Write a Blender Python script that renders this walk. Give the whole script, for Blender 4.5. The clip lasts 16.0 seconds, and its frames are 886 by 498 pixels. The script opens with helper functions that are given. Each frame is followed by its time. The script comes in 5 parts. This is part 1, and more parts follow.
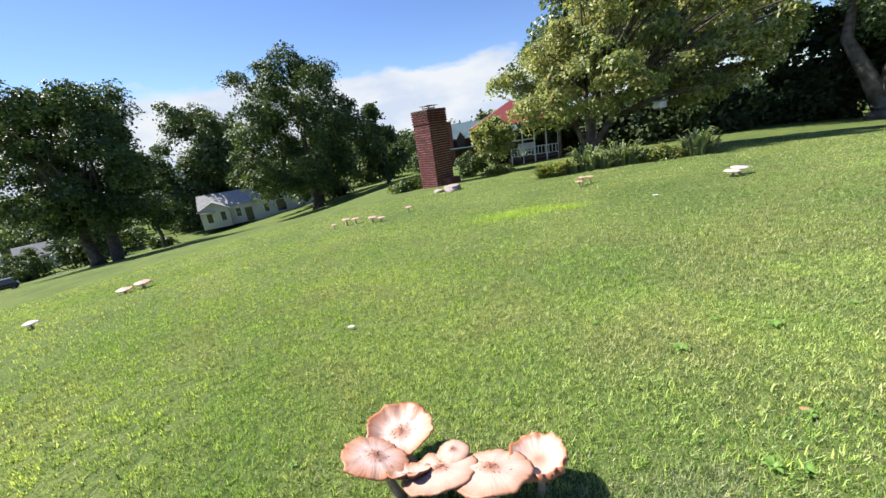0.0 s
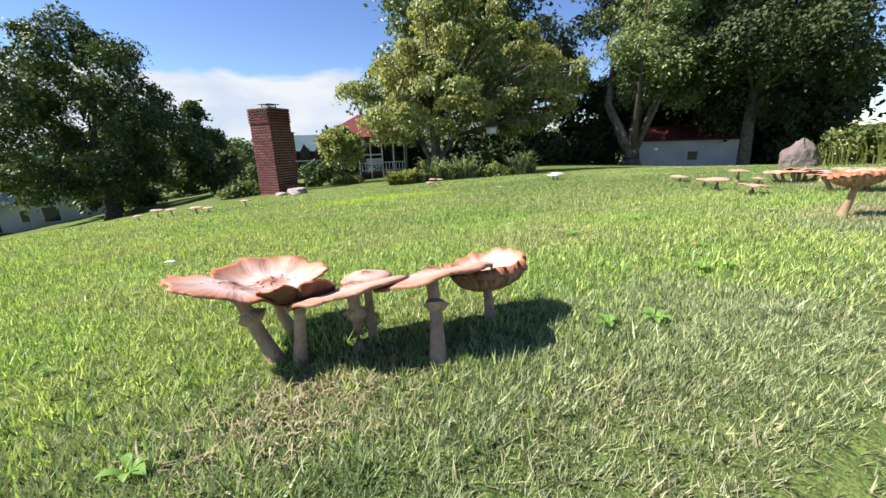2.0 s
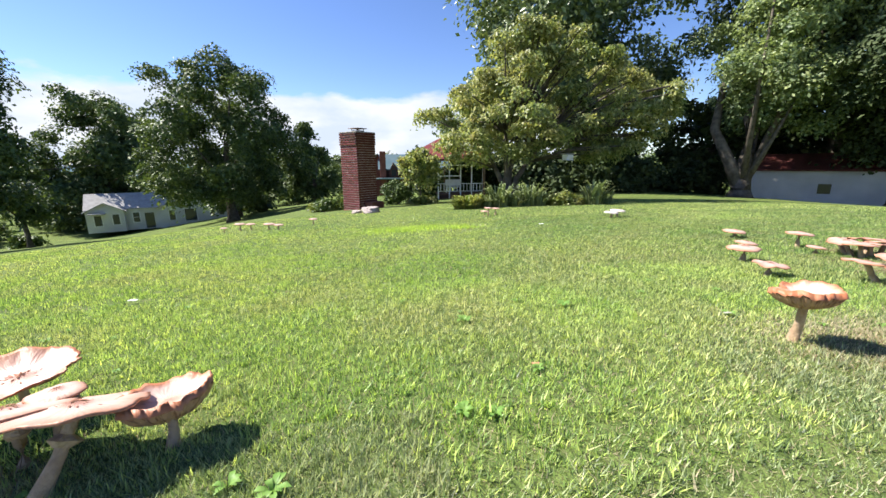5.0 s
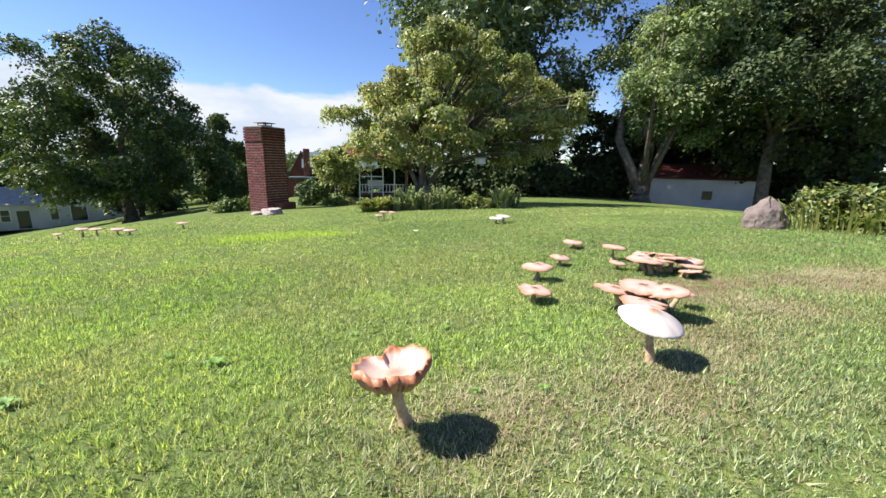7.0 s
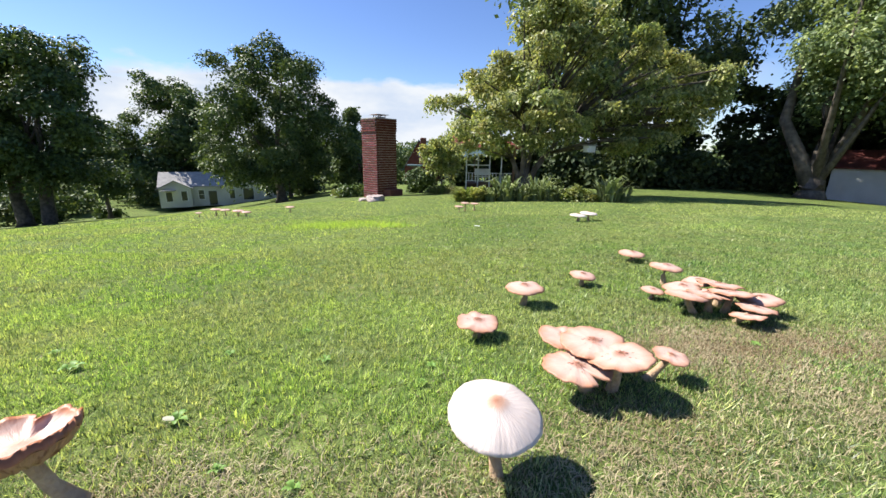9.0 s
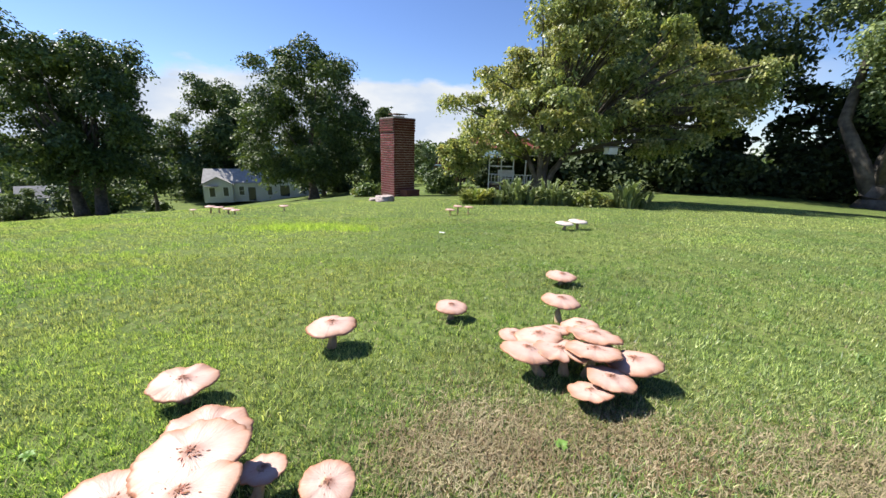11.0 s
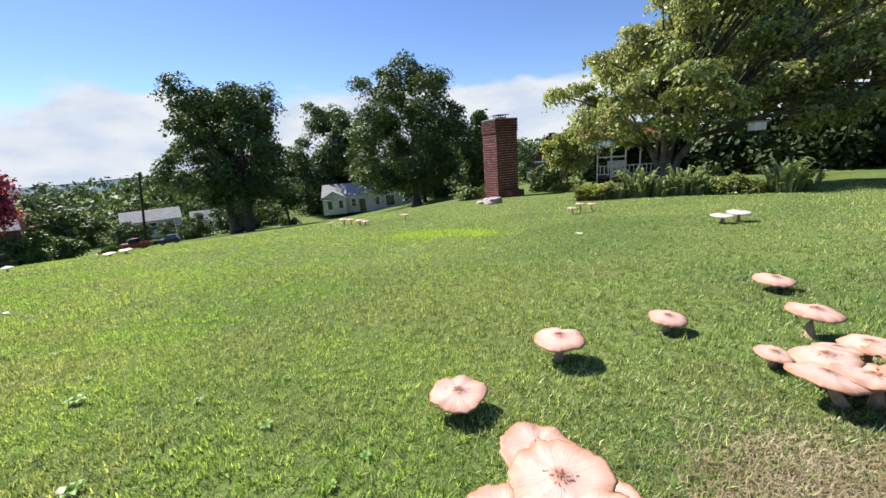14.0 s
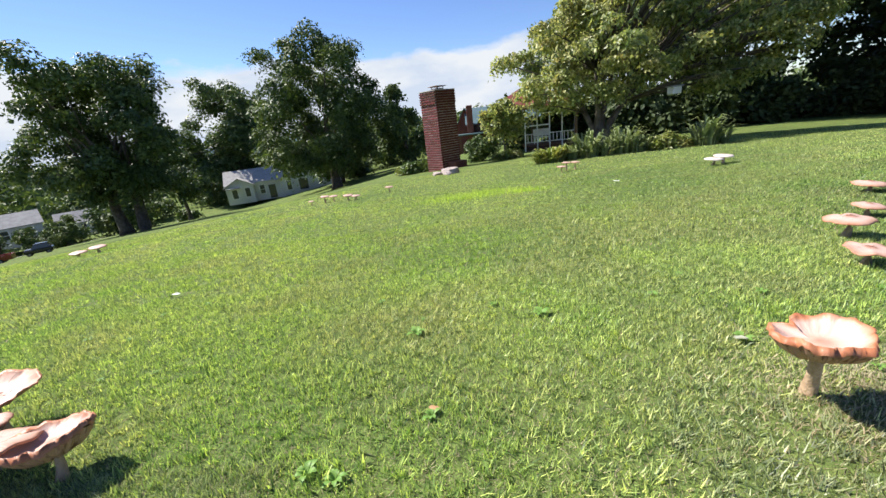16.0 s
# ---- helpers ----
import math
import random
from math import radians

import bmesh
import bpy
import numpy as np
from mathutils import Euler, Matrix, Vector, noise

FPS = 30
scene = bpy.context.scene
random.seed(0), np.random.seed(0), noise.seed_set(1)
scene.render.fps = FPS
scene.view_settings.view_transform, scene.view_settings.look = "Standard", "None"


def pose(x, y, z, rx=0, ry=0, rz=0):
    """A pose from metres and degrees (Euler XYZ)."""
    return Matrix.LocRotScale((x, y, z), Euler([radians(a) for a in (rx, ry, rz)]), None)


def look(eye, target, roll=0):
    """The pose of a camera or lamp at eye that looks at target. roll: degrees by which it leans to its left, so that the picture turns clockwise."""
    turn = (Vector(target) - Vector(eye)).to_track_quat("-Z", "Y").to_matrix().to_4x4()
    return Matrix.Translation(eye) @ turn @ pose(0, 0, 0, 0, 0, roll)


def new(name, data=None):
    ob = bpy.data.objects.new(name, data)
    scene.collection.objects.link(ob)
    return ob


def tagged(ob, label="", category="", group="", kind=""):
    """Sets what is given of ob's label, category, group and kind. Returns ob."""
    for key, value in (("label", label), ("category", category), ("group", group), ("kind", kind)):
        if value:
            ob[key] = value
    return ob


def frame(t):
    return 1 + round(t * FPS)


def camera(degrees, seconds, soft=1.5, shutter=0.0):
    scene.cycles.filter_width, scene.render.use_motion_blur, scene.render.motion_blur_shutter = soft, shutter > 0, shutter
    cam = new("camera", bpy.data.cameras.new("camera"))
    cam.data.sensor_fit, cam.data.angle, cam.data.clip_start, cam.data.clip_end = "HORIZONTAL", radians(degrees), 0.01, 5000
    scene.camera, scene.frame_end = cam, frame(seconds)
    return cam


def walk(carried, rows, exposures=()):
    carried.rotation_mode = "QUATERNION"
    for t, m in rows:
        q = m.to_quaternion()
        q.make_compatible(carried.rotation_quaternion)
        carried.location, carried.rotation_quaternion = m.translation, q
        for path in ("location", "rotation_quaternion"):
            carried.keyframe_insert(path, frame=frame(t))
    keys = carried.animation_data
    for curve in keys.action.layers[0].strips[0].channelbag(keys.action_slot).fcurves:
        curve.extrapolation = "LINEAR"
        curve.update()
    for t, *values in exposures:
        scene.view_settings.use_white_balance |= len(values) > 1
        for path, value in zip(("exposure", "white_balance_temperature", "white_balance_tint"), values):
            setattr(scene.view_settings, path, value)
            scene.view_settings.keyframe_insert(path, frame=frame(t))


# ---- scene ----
cam = camera(99.2, 16.0)
PATH = [
    (0, (1.615, -0.924, 2.43), (1.605, 0.99, 1.849), -8.4),
    (0.5, (1.417, -0.964, 1.805), (1.55, 0.942, 1.214), -6.3),
    (1, (1.381, -0.789, 1.267), (1.741, 1.096, 0.706), -3.3),
    (1.5, (1.302, -0.586, 1.001), (1.905, 1.244, 0.465), -1.5),
    (2, (1.11, -0.445, 0.838), (1.89, 1.316, 0.297), -1.9),
    (2.5, (0.936, -0.317, 0.8), (1.767, 1.415, 0.24), -3.0),
    (3, (0.928, -0.323, 0.796), (1.681, 1.445, 0.241), -3.7),
    (5.5, (3.96, -0.909, 1.455), (4.318, 1.011, 1.025), 0.2),
    (6, (4.84, -0.854, 1.402), (5.322, 1.033, 0.95), 1.2),
    (6.5, (5.718, -0.643, 1.475), (6.326, 1.21, 1.029), 1.4),
    (7, (5.935, -0.55, 1.499), (6.637, 1.272, 1.066), 1.3),
    (7.5, (6.116, -0.399, 1.534), (6.782, 1.434, 1.092), 0.9),
    (8, (6.897, -0.316, 1.589), (7.34, 1.575, 1.113), 0.8),
    (8.5, (7.536, -0.262, 1.628), (7.766, 1.66, 1.126), 0.8),
    (11, (10.685, 0.933, 1.686), (10.637, 2.868, 1.18), 1.6),
    (11.5, (11.346, 1.437, 1.681), (11.154, 3.361, 1.17), 1.4),
    (12, (11.683, 1.628, 1.576), (11.441, 3.547, 1.064), 1.3),
    (12.5, (11.717, 1.456, 1.663), (11.519, 3.379, 1.151), 1.0),
    (13, (11.512, 1.406, 1.731), (11.288, 3.333, 1.245), -0.8),
    (13.5, (10.585, 1.23, 1.847), (10.19, 3.134, 1.378), -2.9),
    (14, (9.427, 0.838, 1.796), (8.871, 2.696, 1.308), -4.4),
    (14.5, (8.25, 0.5, 1.748), (7.628, 2.322, 1.204), -4.8),
    (15, (7.087, 0.144, 1.699), (6.514, 1.964, 1.101), -5.3),
    (15.5, (5.826, -0.185, 1.656), (5.472, 1.681, 1.031), -6.2),
    (16, (4.562, -0.508, 1.703), (4.427, 1.384, 1.066), -6.7),
]
walk(cam, [(t, look(eye, goal, lean)) for t, eye, goal, lean in PATH],
     exposures=[(0.0, 1.08), (2.5, 1.10), (5.5, 1.28), (6.0, 1.28), (7.0, 1.15), (8.5, 1.13), (11.0, 1.05), (12.5, 1.03), (13.5, 1.0), (15.5, 1.05), (16.0, 1.05)])

# world, sun and exposure
SUN_TO = Vector((-0.78, 0.31, 0.96)).normalized()
world = bpy.data.worlds.new("world")
scene.world = world
world.use_nodes = True
wn, wl = world.node_tree.nodes, world.node_tree.links
wn.clear()
w_out = wn.new("ShaderNodeOutputWorld")
w_bg = wn.new("ShaderNodeBackground")
w_bg.inputs["Strength"].default_value = 0.074
w_sky = wn.new("ShaderNodeTexSky")
w_sky.sky_type = "NISHITA"
w_sky.sun_disc = False
w_sky.sun_elevation = math.asin(SUN_TO.z)
w_sky.sun_rotation = math.atan2(SUN_TO.x, SUN_TO.y)
w_sky.altitude = 300
w_sky.air_density = 1.0
w_sky.dust_density = 0.1
w_sky.ozone_density = 5.0
w_co = wn.new("ShaderNodeTexCoord")
w_map = wn.new("ShaderNodeMapping")
w_map.inputs["Scale"].default_value = (2.4, 2.4, 6.0)
w_map.inputs["Location"].default_value = (3.1, 0.4, 0.35)
w_noise = wn.new("ShaderNodeTexNoise")
w_noise.inputs["Scale"].default_value = 1.5
w_noise.inputs["Detail"].default_value = 9
w_noise.inputs["Roughness"].default_value = 0.52
w_ramp = wn.new("ShaderNodeValToRGB")
w_ramp.color_ramp.elements[0].position = 0.45
w_ramp.color_ramp.elements[1].position = 0.55
w_sep = wn.new("ShaderNodeSeparateXYZ")
# the higher above the horizon, the thinner the cloud bank
w_low = wn.new("ShaderNodeMath")
w_low.operation = "MULTIPLY_ADD"
w_low.inputs[1].default_value = -3.2
w_low.inputs[2].default_value = 3.2 * 0.152
w_mul = wn.new("ShaderNodeMath")
w_mul.operation = "ADD"
w_mix = wn.new("ShaderNodeMixRGB")
w_tone = wn.new("ShaderNodeMixRGB")
w_tone.inputs["Color1"].default_value = (4.3, 4.9, 5.9, 1)
w_tone.inputs["Color2"].default_value = (5.6, 5.85, 6.2, 1)
w_streak = wn.new("ShaderNodeTexNoise")
w_streak.inputs["Scale"].default_value = 2.6
w_streak.inputs["Detail"].default_value = 7
w_thick = wn.new("ShaderNodeMapRange")
w_thick.inputs["From Min"].default_value = 0.40
w_thick.inputs["From Max"].default_value = 0.58
wl.new(w_streak.outputs["Fac"], w_thick.inputs["Value"])
wl.new(w_thick.outputs[0], w_tone.inputs["Fac"])
wl.new(w_tone.outputs["Color"], w_mix.inputs["Color2"])
wl.new(w_co.outputs["Generated"], w_map.inputs["Vector"])
wl.new(w_map.outputs["Vector"], w_noise.inputs["Vector"])
wl.new(w_map.outputs["Vector"], w_streak.inputs["Vector"])
wl.new(w_co.outputs["Generated"], w_sep.inputs[0])
wl.new(w_sep.outputs["Z"], w_low.inputs[0])
wl.new(w_noise.outputs["Fac"], w_mul.inputs[0])
wl.new(w_low.outputs[0], w_mul.inputs[1])
wl.new(w_mul.outputs[0], w_ramp.inputs["Fac"])
# clear sky towards the east
w_east = wn.new("ShaderNodeMapRange")
w_east.inputs["From Min"].default_value = 0.45
w_east.inputs["From Max"].default_value = 0.7
w_east.inputs["To Min"].default_value = 1
w_east.inputs["To Max"].default_value = 0
w_clear = wn.new("ShaderNodeMath")
w_clear.operation = "MULTIPLY"
wl.new(w_sep.outputs["X"], w_east.inputs["Value"])
wl.new(w_ramp.outputs["Color"], w_clear.inputs[0])
wl.new(w_east.outputs[0], w_clear.inputs[1])
wl.new(w_clear.outputs[0], w_mix.inputs["Fac"])
w_hue = wn.new("ShaderNodeHueSaturation")
w_hue.inputs["Saturation"].default_value = 1.08
w_hue.inputs["Value"].default_value = 1.1
w_hue.inputs["Hue"].default_value = 0.512
wl.new(w_sky.outputs["Color"], w_hue.inputs["Color"])
wl.new(w_hue.outputs["Color"], w_mix.inputs["Color1"])
wl.new(w_mix.outputs["Color"], w_bg.inputs["Color"])
wl.new(w_bg.outputs[0], w_out.inputs[0])
sun = new("sun", bpy.data.lights.new("sun", "SUN"))
sun.data.energy = 5.0
sun.data.angle = radians(0.6)
sun.data.color = (1.0, 0.955, 0.88)
sun.matrix_basis = look((0, 0, 0), -SUN_TO)

rng = np.random.default_rng(7)


# materials
def material(name, color, rough=0.7, alt=None, scale=4.0, detail=4.0, bump=0.0, bump_scale=30.0, spread=(0.35, 0.65),
             fine=None, fine_scale=60.0, fine_mix=0.3, island=0.0, thing=0.0, through_light=0.0, metal=0.0, gloss=0.3, mottle=None):
    m = bpy.data.materials.new(name)
    m.use_nodes = True
    n, l = m.node_tree.nodes, m.node_tree.links
    b = n["Principled BSDF"]
    b.inputs["Roughness"].default_value = rough
    b.inputs["Metallic"].default_value = metal
    b.inputs["Specular IOR Level"].default_value = gloss
    co = n.new("ShaderNodeTexCoord")
    rgb = n.new("ShaderNodeRGB")
    rgb.outputs[0].default_value = (*color, 1)
    out = rgb.outputs[0]

    def mix(fac, a, c2, kind="MIX"):
        x = n.new("ShaderNodeMixRGB")
        x.blend_type = kind
        for key, v in (("Fac", fac), ("Color1", a), ("Color2", c2)):
            if isinstance(v, bpy.types.NodeSocket):
                l.new(v, x.inputs[key])
            else:
                x.inputs[key].default_value = v if key == "Fac" else (*v, 1)
        return x.outputs[0]

    def noise_of(s, d, lo, hi):
        t = n.new("ShaderNodeTexNoise")
        t.inputs["Scale"].default_value = s
        t.inputs["Detail"].default_value = d
        l.new(co.outputs["Object"], t.inputs["Vector"])
        r = n.new("ShaderNodeMapRange")
        r.inputs["From Min"].default_value, r.inputs["From Max"].default_value = lo, hi
        l.new(t.outputs["Fac"], r.inputs["Value"])
        return r.outputs[0]

    if alt:
        out = mix(noise_of(scale, detail, *spread), out, alt)
    if fine:
        f = n.new("ShaderNodeMath")
        f.operation = "MULTIPLY"
        f.inputs[1].default_value = fine_mix
        l.new(noise_of(fine_scale, 3, 0.45, 0.62), f.inputs[0])
        out = mix(f.outputs[0], out, fine)
    if mottle:
        shade, m_scale, m_mix = mottle
        f = n.new("ShaderNodeMath")
        f.operation = "MULTIPLY"
        f.inputs[1].default_value = m_mix
        l.new(noise_of(m_scale, 5, 0.46, 0.60), f.inputs[0])
        out = mix(f.outputs[0], out, shade)
    for amount, source in ((island, "island"), (thing, "thing")):
        if amount:
            if source == "island":
                r = n.new("ShaderNodeNewGeometry").outputs["Random Per Island"]
            else:
                r = n.new("ShaderNodeObjectInfo").outputs["Random"]
            v = n.new("ShaderNodeMapRange")
            v.inputs["To Min"].default_value, v.inputs["To Max"].default_value = 1 - amount, 1 + amount
            l.new(r, v.inputs["Value"])
            h = n.new("ShaderNodeHueSaturation")
            l.new(v.outputs[0], h.inputs["Value"])
            hh = n.new("ShaderNodeMapRange")
            hh.inputs["To Min"].default_value, hh.inputs["To Max"].default_value = 0.5 + 0.05 * amount, 0.5 - 0.05 * amount
            l.new(r, hh.inputs["Value"])
            l.new(hh.outputs[0], h.inputs["Hue"])
            l.new(out, h.inputs["Color"])
            out = h.outputs[0]
    l.new(out, b.inputs["Base Color"])
    if bump:
        bp = n.new("ShaderNodeBump")
        bp.inputs["Strength"].default_value = bump
        bp.inputs["Distance"].default_value = 0.05
        l.new(noise_of(bump_scale, 5, 0.2, 0.8), bp.inputs["Height"])
        l.new(bp.outputs[0], b.inputs["Normal"])
    if through_light:
        tr = n.new("ShaderNodeBsdfTranslucent")
        l.new(mix(1.0, out, (1.0, 1.0, 0.6), "MULTIPLY"), tr.inputs["Color"])
        ms = n.new("ShaderNodeMixShader")
        ms.inputs[0].default_value = through_light
        l.new(b.outputs[0], ms.inputs[1])
        l.new(tr.outputs[0], ms.inputs[2])
        l.new(ms.outputs[0], n["Material Output"].inputs[0])
    return m


M = {
    "lawn": material("lawn", (0.115, 0.175, 0.042), 0.95, (0.18, 0.235, 0.058), 0.22, 5, 1.0, 9, (0.4, 0.62), (0.06, 0.05, 0.028), 140, 0.9, gloss=0.1, mottle=((0.06, 0.095, 0.026), 7.0, 0.55)),
    "blade": material("grass_blade", (0.375, 0.545, 0.14), 0.42, (0.52, 0.63, 0.195), 0.25, 5, 0, 1, (0.4, 0.62), (0.46, 0.42, 0.24), 0.55, 0.5, 0.82, through_light=0.45, gloss=0.5, mottle=((0.14, 0.25, 0.07), 13.0, 0.5)),
    "blade_worn": material("worn_grass_blade", (0.28, 0.37, 0.165), 0.42, (0.40, 0.455, 0.235), 0.5, 5, 0, 1, (0.4, 0.62), (0.46, 0.42, 0.26), 0.8, 0.5, 0.82, through_light=0.4, gloss=0.5, mottle=((0.14, 0.21, 0.08), 13.0, 0.5)),
    "blade_deep": material("deep_green_grass_blade", (0.235, 0.385, 0.10), 0.42, (0.345, 0.455, 0.145), 0.4, 5, 0, 1, (0.4, 0.62), (0.34, 0.28, 0.16), 0.9, 0.4, 0.82, through_light=0.4, gloss=0.5, mottle=((0.10, 0.17, 0.06), 13.0, 0.5)),
    "blade_lime": material("lime_grass_blade", (0.42, 0.60, 0.10), 0.5, (0.52, 0.65, 0.14), 0.4, 5, island=0.5, through_light=0.45, gloss=0.3),
    "thatch": material("brown_thatch", (0.20, 0.13, 0.075), 0.9, (0.33, 0.24, 0.14), 2.5, 4, island=0.4, gloss=0.1),
    "straw": material("dry_grass", (0.43, 0.375, 0.235), 0.8, (0.30, 0.25, 0.145), 1.5, 4, 0, 1, island=0.3, through_light=0.2, gloss=0.1),
    "weed": material("broad_weed", (0.20, 0.36, 0.07), 0.5, (0.28, 0.42, 0.1), 3, island=0.3, through_light=0.3),
    "oak_leaf": material("dark_tree_leaf", (0.062, 0.105, 0.035), 0.5, (0.11, 0.155, 0.045), 0.08, 4, island=0.5, through_light=0.25, gloss=0.35),
    "far_leaf": material("far_tree_leaf", (0.07, 0.115, 0.042), 0.6, (0.125, 0.165, 0.05), 0.05, 4, island=0.45, through_light=0.2),
    "dogwood_leaf": material("dogwood_leaf", (0.26, 0.325, 0.12), 0.42, (0.38, 0.40, 0.16), 0.22, 4, 0, 1, (0.4, 0.62), (0.30, 0.18, 0.08), 0.9, 0.25, 0.55, through_light=0.45, gloss=0.4),
    "maple_leaf": material("broad_leaf", (0.19, 0.265, 0.12), 0.45, (0.31, 0.375, 0.17), 0.1, 4, island=0.55, through_light=0.42, gloss=0.35),
    "back_leaf": material("tall_tree_leaf", (0.10, 0.15, 0.065), 0.42, (0.17, 0.22, 0.09), 0.1, 4, island=0.55, through_light=0.3, gloss=0.5),
    "shrub_leaf": material("shrub_leaf", (0.07, 0.12, 0.03), 0.5, (0.13, 0.18, 0.045), 0.5, 4, island=0.4, through_light=0.25),
    "hosta_leaf": material("yellow_green_leaf", (0.17, 0.23, 0.05), 0.42, (0.26, 0.27, 0.08), 0.8, 4, 0, 1, (0.4, 0.6), (0.30, 0.25, 0.09), 2.0, 0.25, 0.35, through_light=0.35, gloss=0.45),
    "bush_leaf": material("mixed_green_leaf", (0.10, 0.16, 0.04), 0.4, (0.20, 0.24, 0.07), 1.2, 4, 0, 1, (0.4, 0.6), (0.30, 0.20, 0.08), 3.0, 0.3, 0.6, through_light=0.3, gloss=0.5),
    "iris_leaf": material("grey_green_leaf", (0.14, 0.19, 0.085), 0.5, (0.24, 0.28, 0.12), 0.6, 4, island=0.35, through_light=0.25, gloss=0.4),
    "pink_leaf": material("crape_myrtle_bloom", (0.50, 0.075, 0.15), 0.6, (0.30, 0.06, 0.06), 0.25, 4, island=0.4, through_light=0.25),
    "bark": material("bark", (0.075, 0.062, 0.05), 0.9, (0.15, 0.13, 0.105), 1.2, 6, 0.8, 6, gloss=0.15),
    "brick": material("red_brick", (0.19, 0.047, 0.041), 0.85, (0.13, 0.034, 0.032), 1.6, 5, 0.5, 14, thing=0.28, gloss=0.2),
    "soot_brick": material("sooty_brick", (0.075, 0.04, 0.038), 0.9, (0.14, 0.05, 0.045), 1.2, 5, 0.5, 14, thing=0.3, gloss=0.15),
    # the deep shade under the tall trees is put into this leaf colour
    "shaded_leaf": material("shade_coloured_leaf", (0.04, 0.062, 0.026), 0.6, (0.065, 0.09, 0.032), 0.15, 4, island=0.5, through_light=0.12, gloss=0.2),
    "mortar": material("grey_mortar", (0.50, 0.40, 0.36), 0.95, (0.30, 0.20, 0.18), 2, 5, 0.5, 20, gloss=0.1),
    "concrete": material("weathered_concrete", (0.36, 0.33, 0.30), 0.9, (0.2, 0.18, 0.165), 1.5, 6, 0.5, 15),
    "rust": material("rusted_metal", (0.09, 0.07, 0.06), 0.6, (0.17, 0.09, 0.05), 2, 5, metal=0.5),
    "rock": material("pinkish_rock", (0.25, 0.20, 0.18), 0.9, (0.15, 0.115, 0.105), 0.9, 7, 0.9, 5, fine=(0.13, 0.10, 0.09), fine_scale=6, fine_mix=0.6),
    "cap": material("mushroom_cap", (0.50, 0.275, 0.19), 0.62, (0.58, 0.36, 0.27), 3.5, 6, 0.22, 28, (0.35, 0.62), (0.34, 0.16, 0.095), 22, 0.45, gloss=0.35),
    "cap_rust": material("mushroom_cap_rusty", (0.36, 0.15, 0.08), 0.7, (0.52, 0.28, 0.19), 5, 6, 0.5, 40, (0.4, 0.6), (0.25, 0.10, 0.06), 30, 0.5, gloss=0.25),
    "cap_pale": material("mushroom_cap_pale", (0.55, 0.47, 0.42), 0.55, (0.50, 0.38, 0.31), 2.5, 6, 0.15, 30, (0.4, 0.7), (0.6, 0.4, 0.28), 25, 0.25, gloss=0.4),
    "flesh": material("mushroom_flesh", (0.56, 0.41, 0.35), 0.6, (0.46, 0.29, 0.22), 6, 6, 0.25, 40, gloss=0.4),
    "gill": material("mushroom_gill", (0.24, 0.115, 0.065), 0.85, (0.15, 0.07, 0.042), 8, 4, 0.3, 60),
    "stem": material("mushroom_stem", (0.53, 0.385, 0.255), 0.75, (0.37, 0.235, 0.135), 6, 5, 0.3, 40, (0.35, 0.65), (0.26, 0.16, 0.10), 40, 0.3),
    "scale": material("mushroom_scale", (0.23, 0.095, 0.06), 0.85, (0.38, 0.18, 0.11), 20, 4, island=0.3),
    "white_wall": material("white_siding", (0.62, 0.62, 0.60), 0.7, (0.50, 0.50, 0.48), 0.15, 5),
    "block_wall": material("grey_block_wall", (0.62, 0.62, 0.61), 0.8, (0.48, 0.48, 0.47), 0.2, 5),
    "grey_roof": material("grey_shingles", (0.30, 0.29, 0.28), 0.85, (0.40, 0.385, 0.37), 0.6, 6, 0.4, 4),
    "blue_roof": material("blue_green_metal_roof", (0.10, 0.16, 0.175), 0.4, (0.14, 0.20, 0.215), 0.2, 4, metal=0.2),
    "red_roof": material("red_metal_roof", (0.18, 0.045, 0.04), 0.5, (0.18, 0.04, 0.035), 0.4, 4),
    "shed_roof": material("dark_red_roof", (0.13, 0.035, 0.03), 0.7, (0.08, 0.025, 0.02), 0.4, 4),
    "brick_wall": material("brick_wall", (0.20, 0.075, 0.055), 0.85, (0.14, 0.05, 0.04), 0.6, 6, 0.3, 6),
    "dark_wall": material("dark_log_wall", (0.09, 0.04, 0.03), 0.8, (0.05, 0.03, 0.025), 0.5, 5),
    "glass": material("window_glass", (0.03, 0.035, 0.045), 0.08, gloss=0.6),
    "white_paint": material("white_paint", (0.78, 0.78, 0.76), 0.55, (0.66, 0.66, 0.63), 1.0, 5),
    "wood": material("weathered_wood", (0.17, 0.10, 0.06), 0.8, (0.10, 0.06, 0.04), 2, 6, 0.4, 12),
    "red_paint": material("red_car_paint", (0.20, 0.016, 0.016), 0.25, gloss=0.6),
    "dark_paint": material("black_car_paint", (0.02, 0.022, 0.026), 0.25, gloss=0.6),
    "pole_wood": material("dark_creosoted_wood", (0.05, 0.038, 0.03), 0.85, (0.03, 0.024, 0.02), 2, 6, 0.4, 12),
    "pale_rock": material("pale_pink_rock", (0.46, 0.39, 0.36), 0.9, (0.30, 0.24, 0.22), 0.9, 7, 0.9, 5, fine=(0.22, 0.17, 0.15), fine_scale=6, fine_mix=0.6),
    "rubber": material("rubber", (0.02, 0.02, 0.02), 0.8),
    "asphalt": material("pale_road", (0.40, 0.39, 0.37), 0.9, (0.32, 0.31, 0.30), 0.1, 5),
    # distance haze is painted into the hills as a blue tint
    "hill": material("haze_tinted_hill", (0.10, 0.16, 0.20), 0.95, (0.075, 0.12, 0.145), 0.008, 8, gloss=0.05),
    "soil": material("leaf_litter_soil", (0.10, 0.075, 0.045), 0.95, (0.06, 0.05, 0.03), 0.6, 6, 0.6, 5),
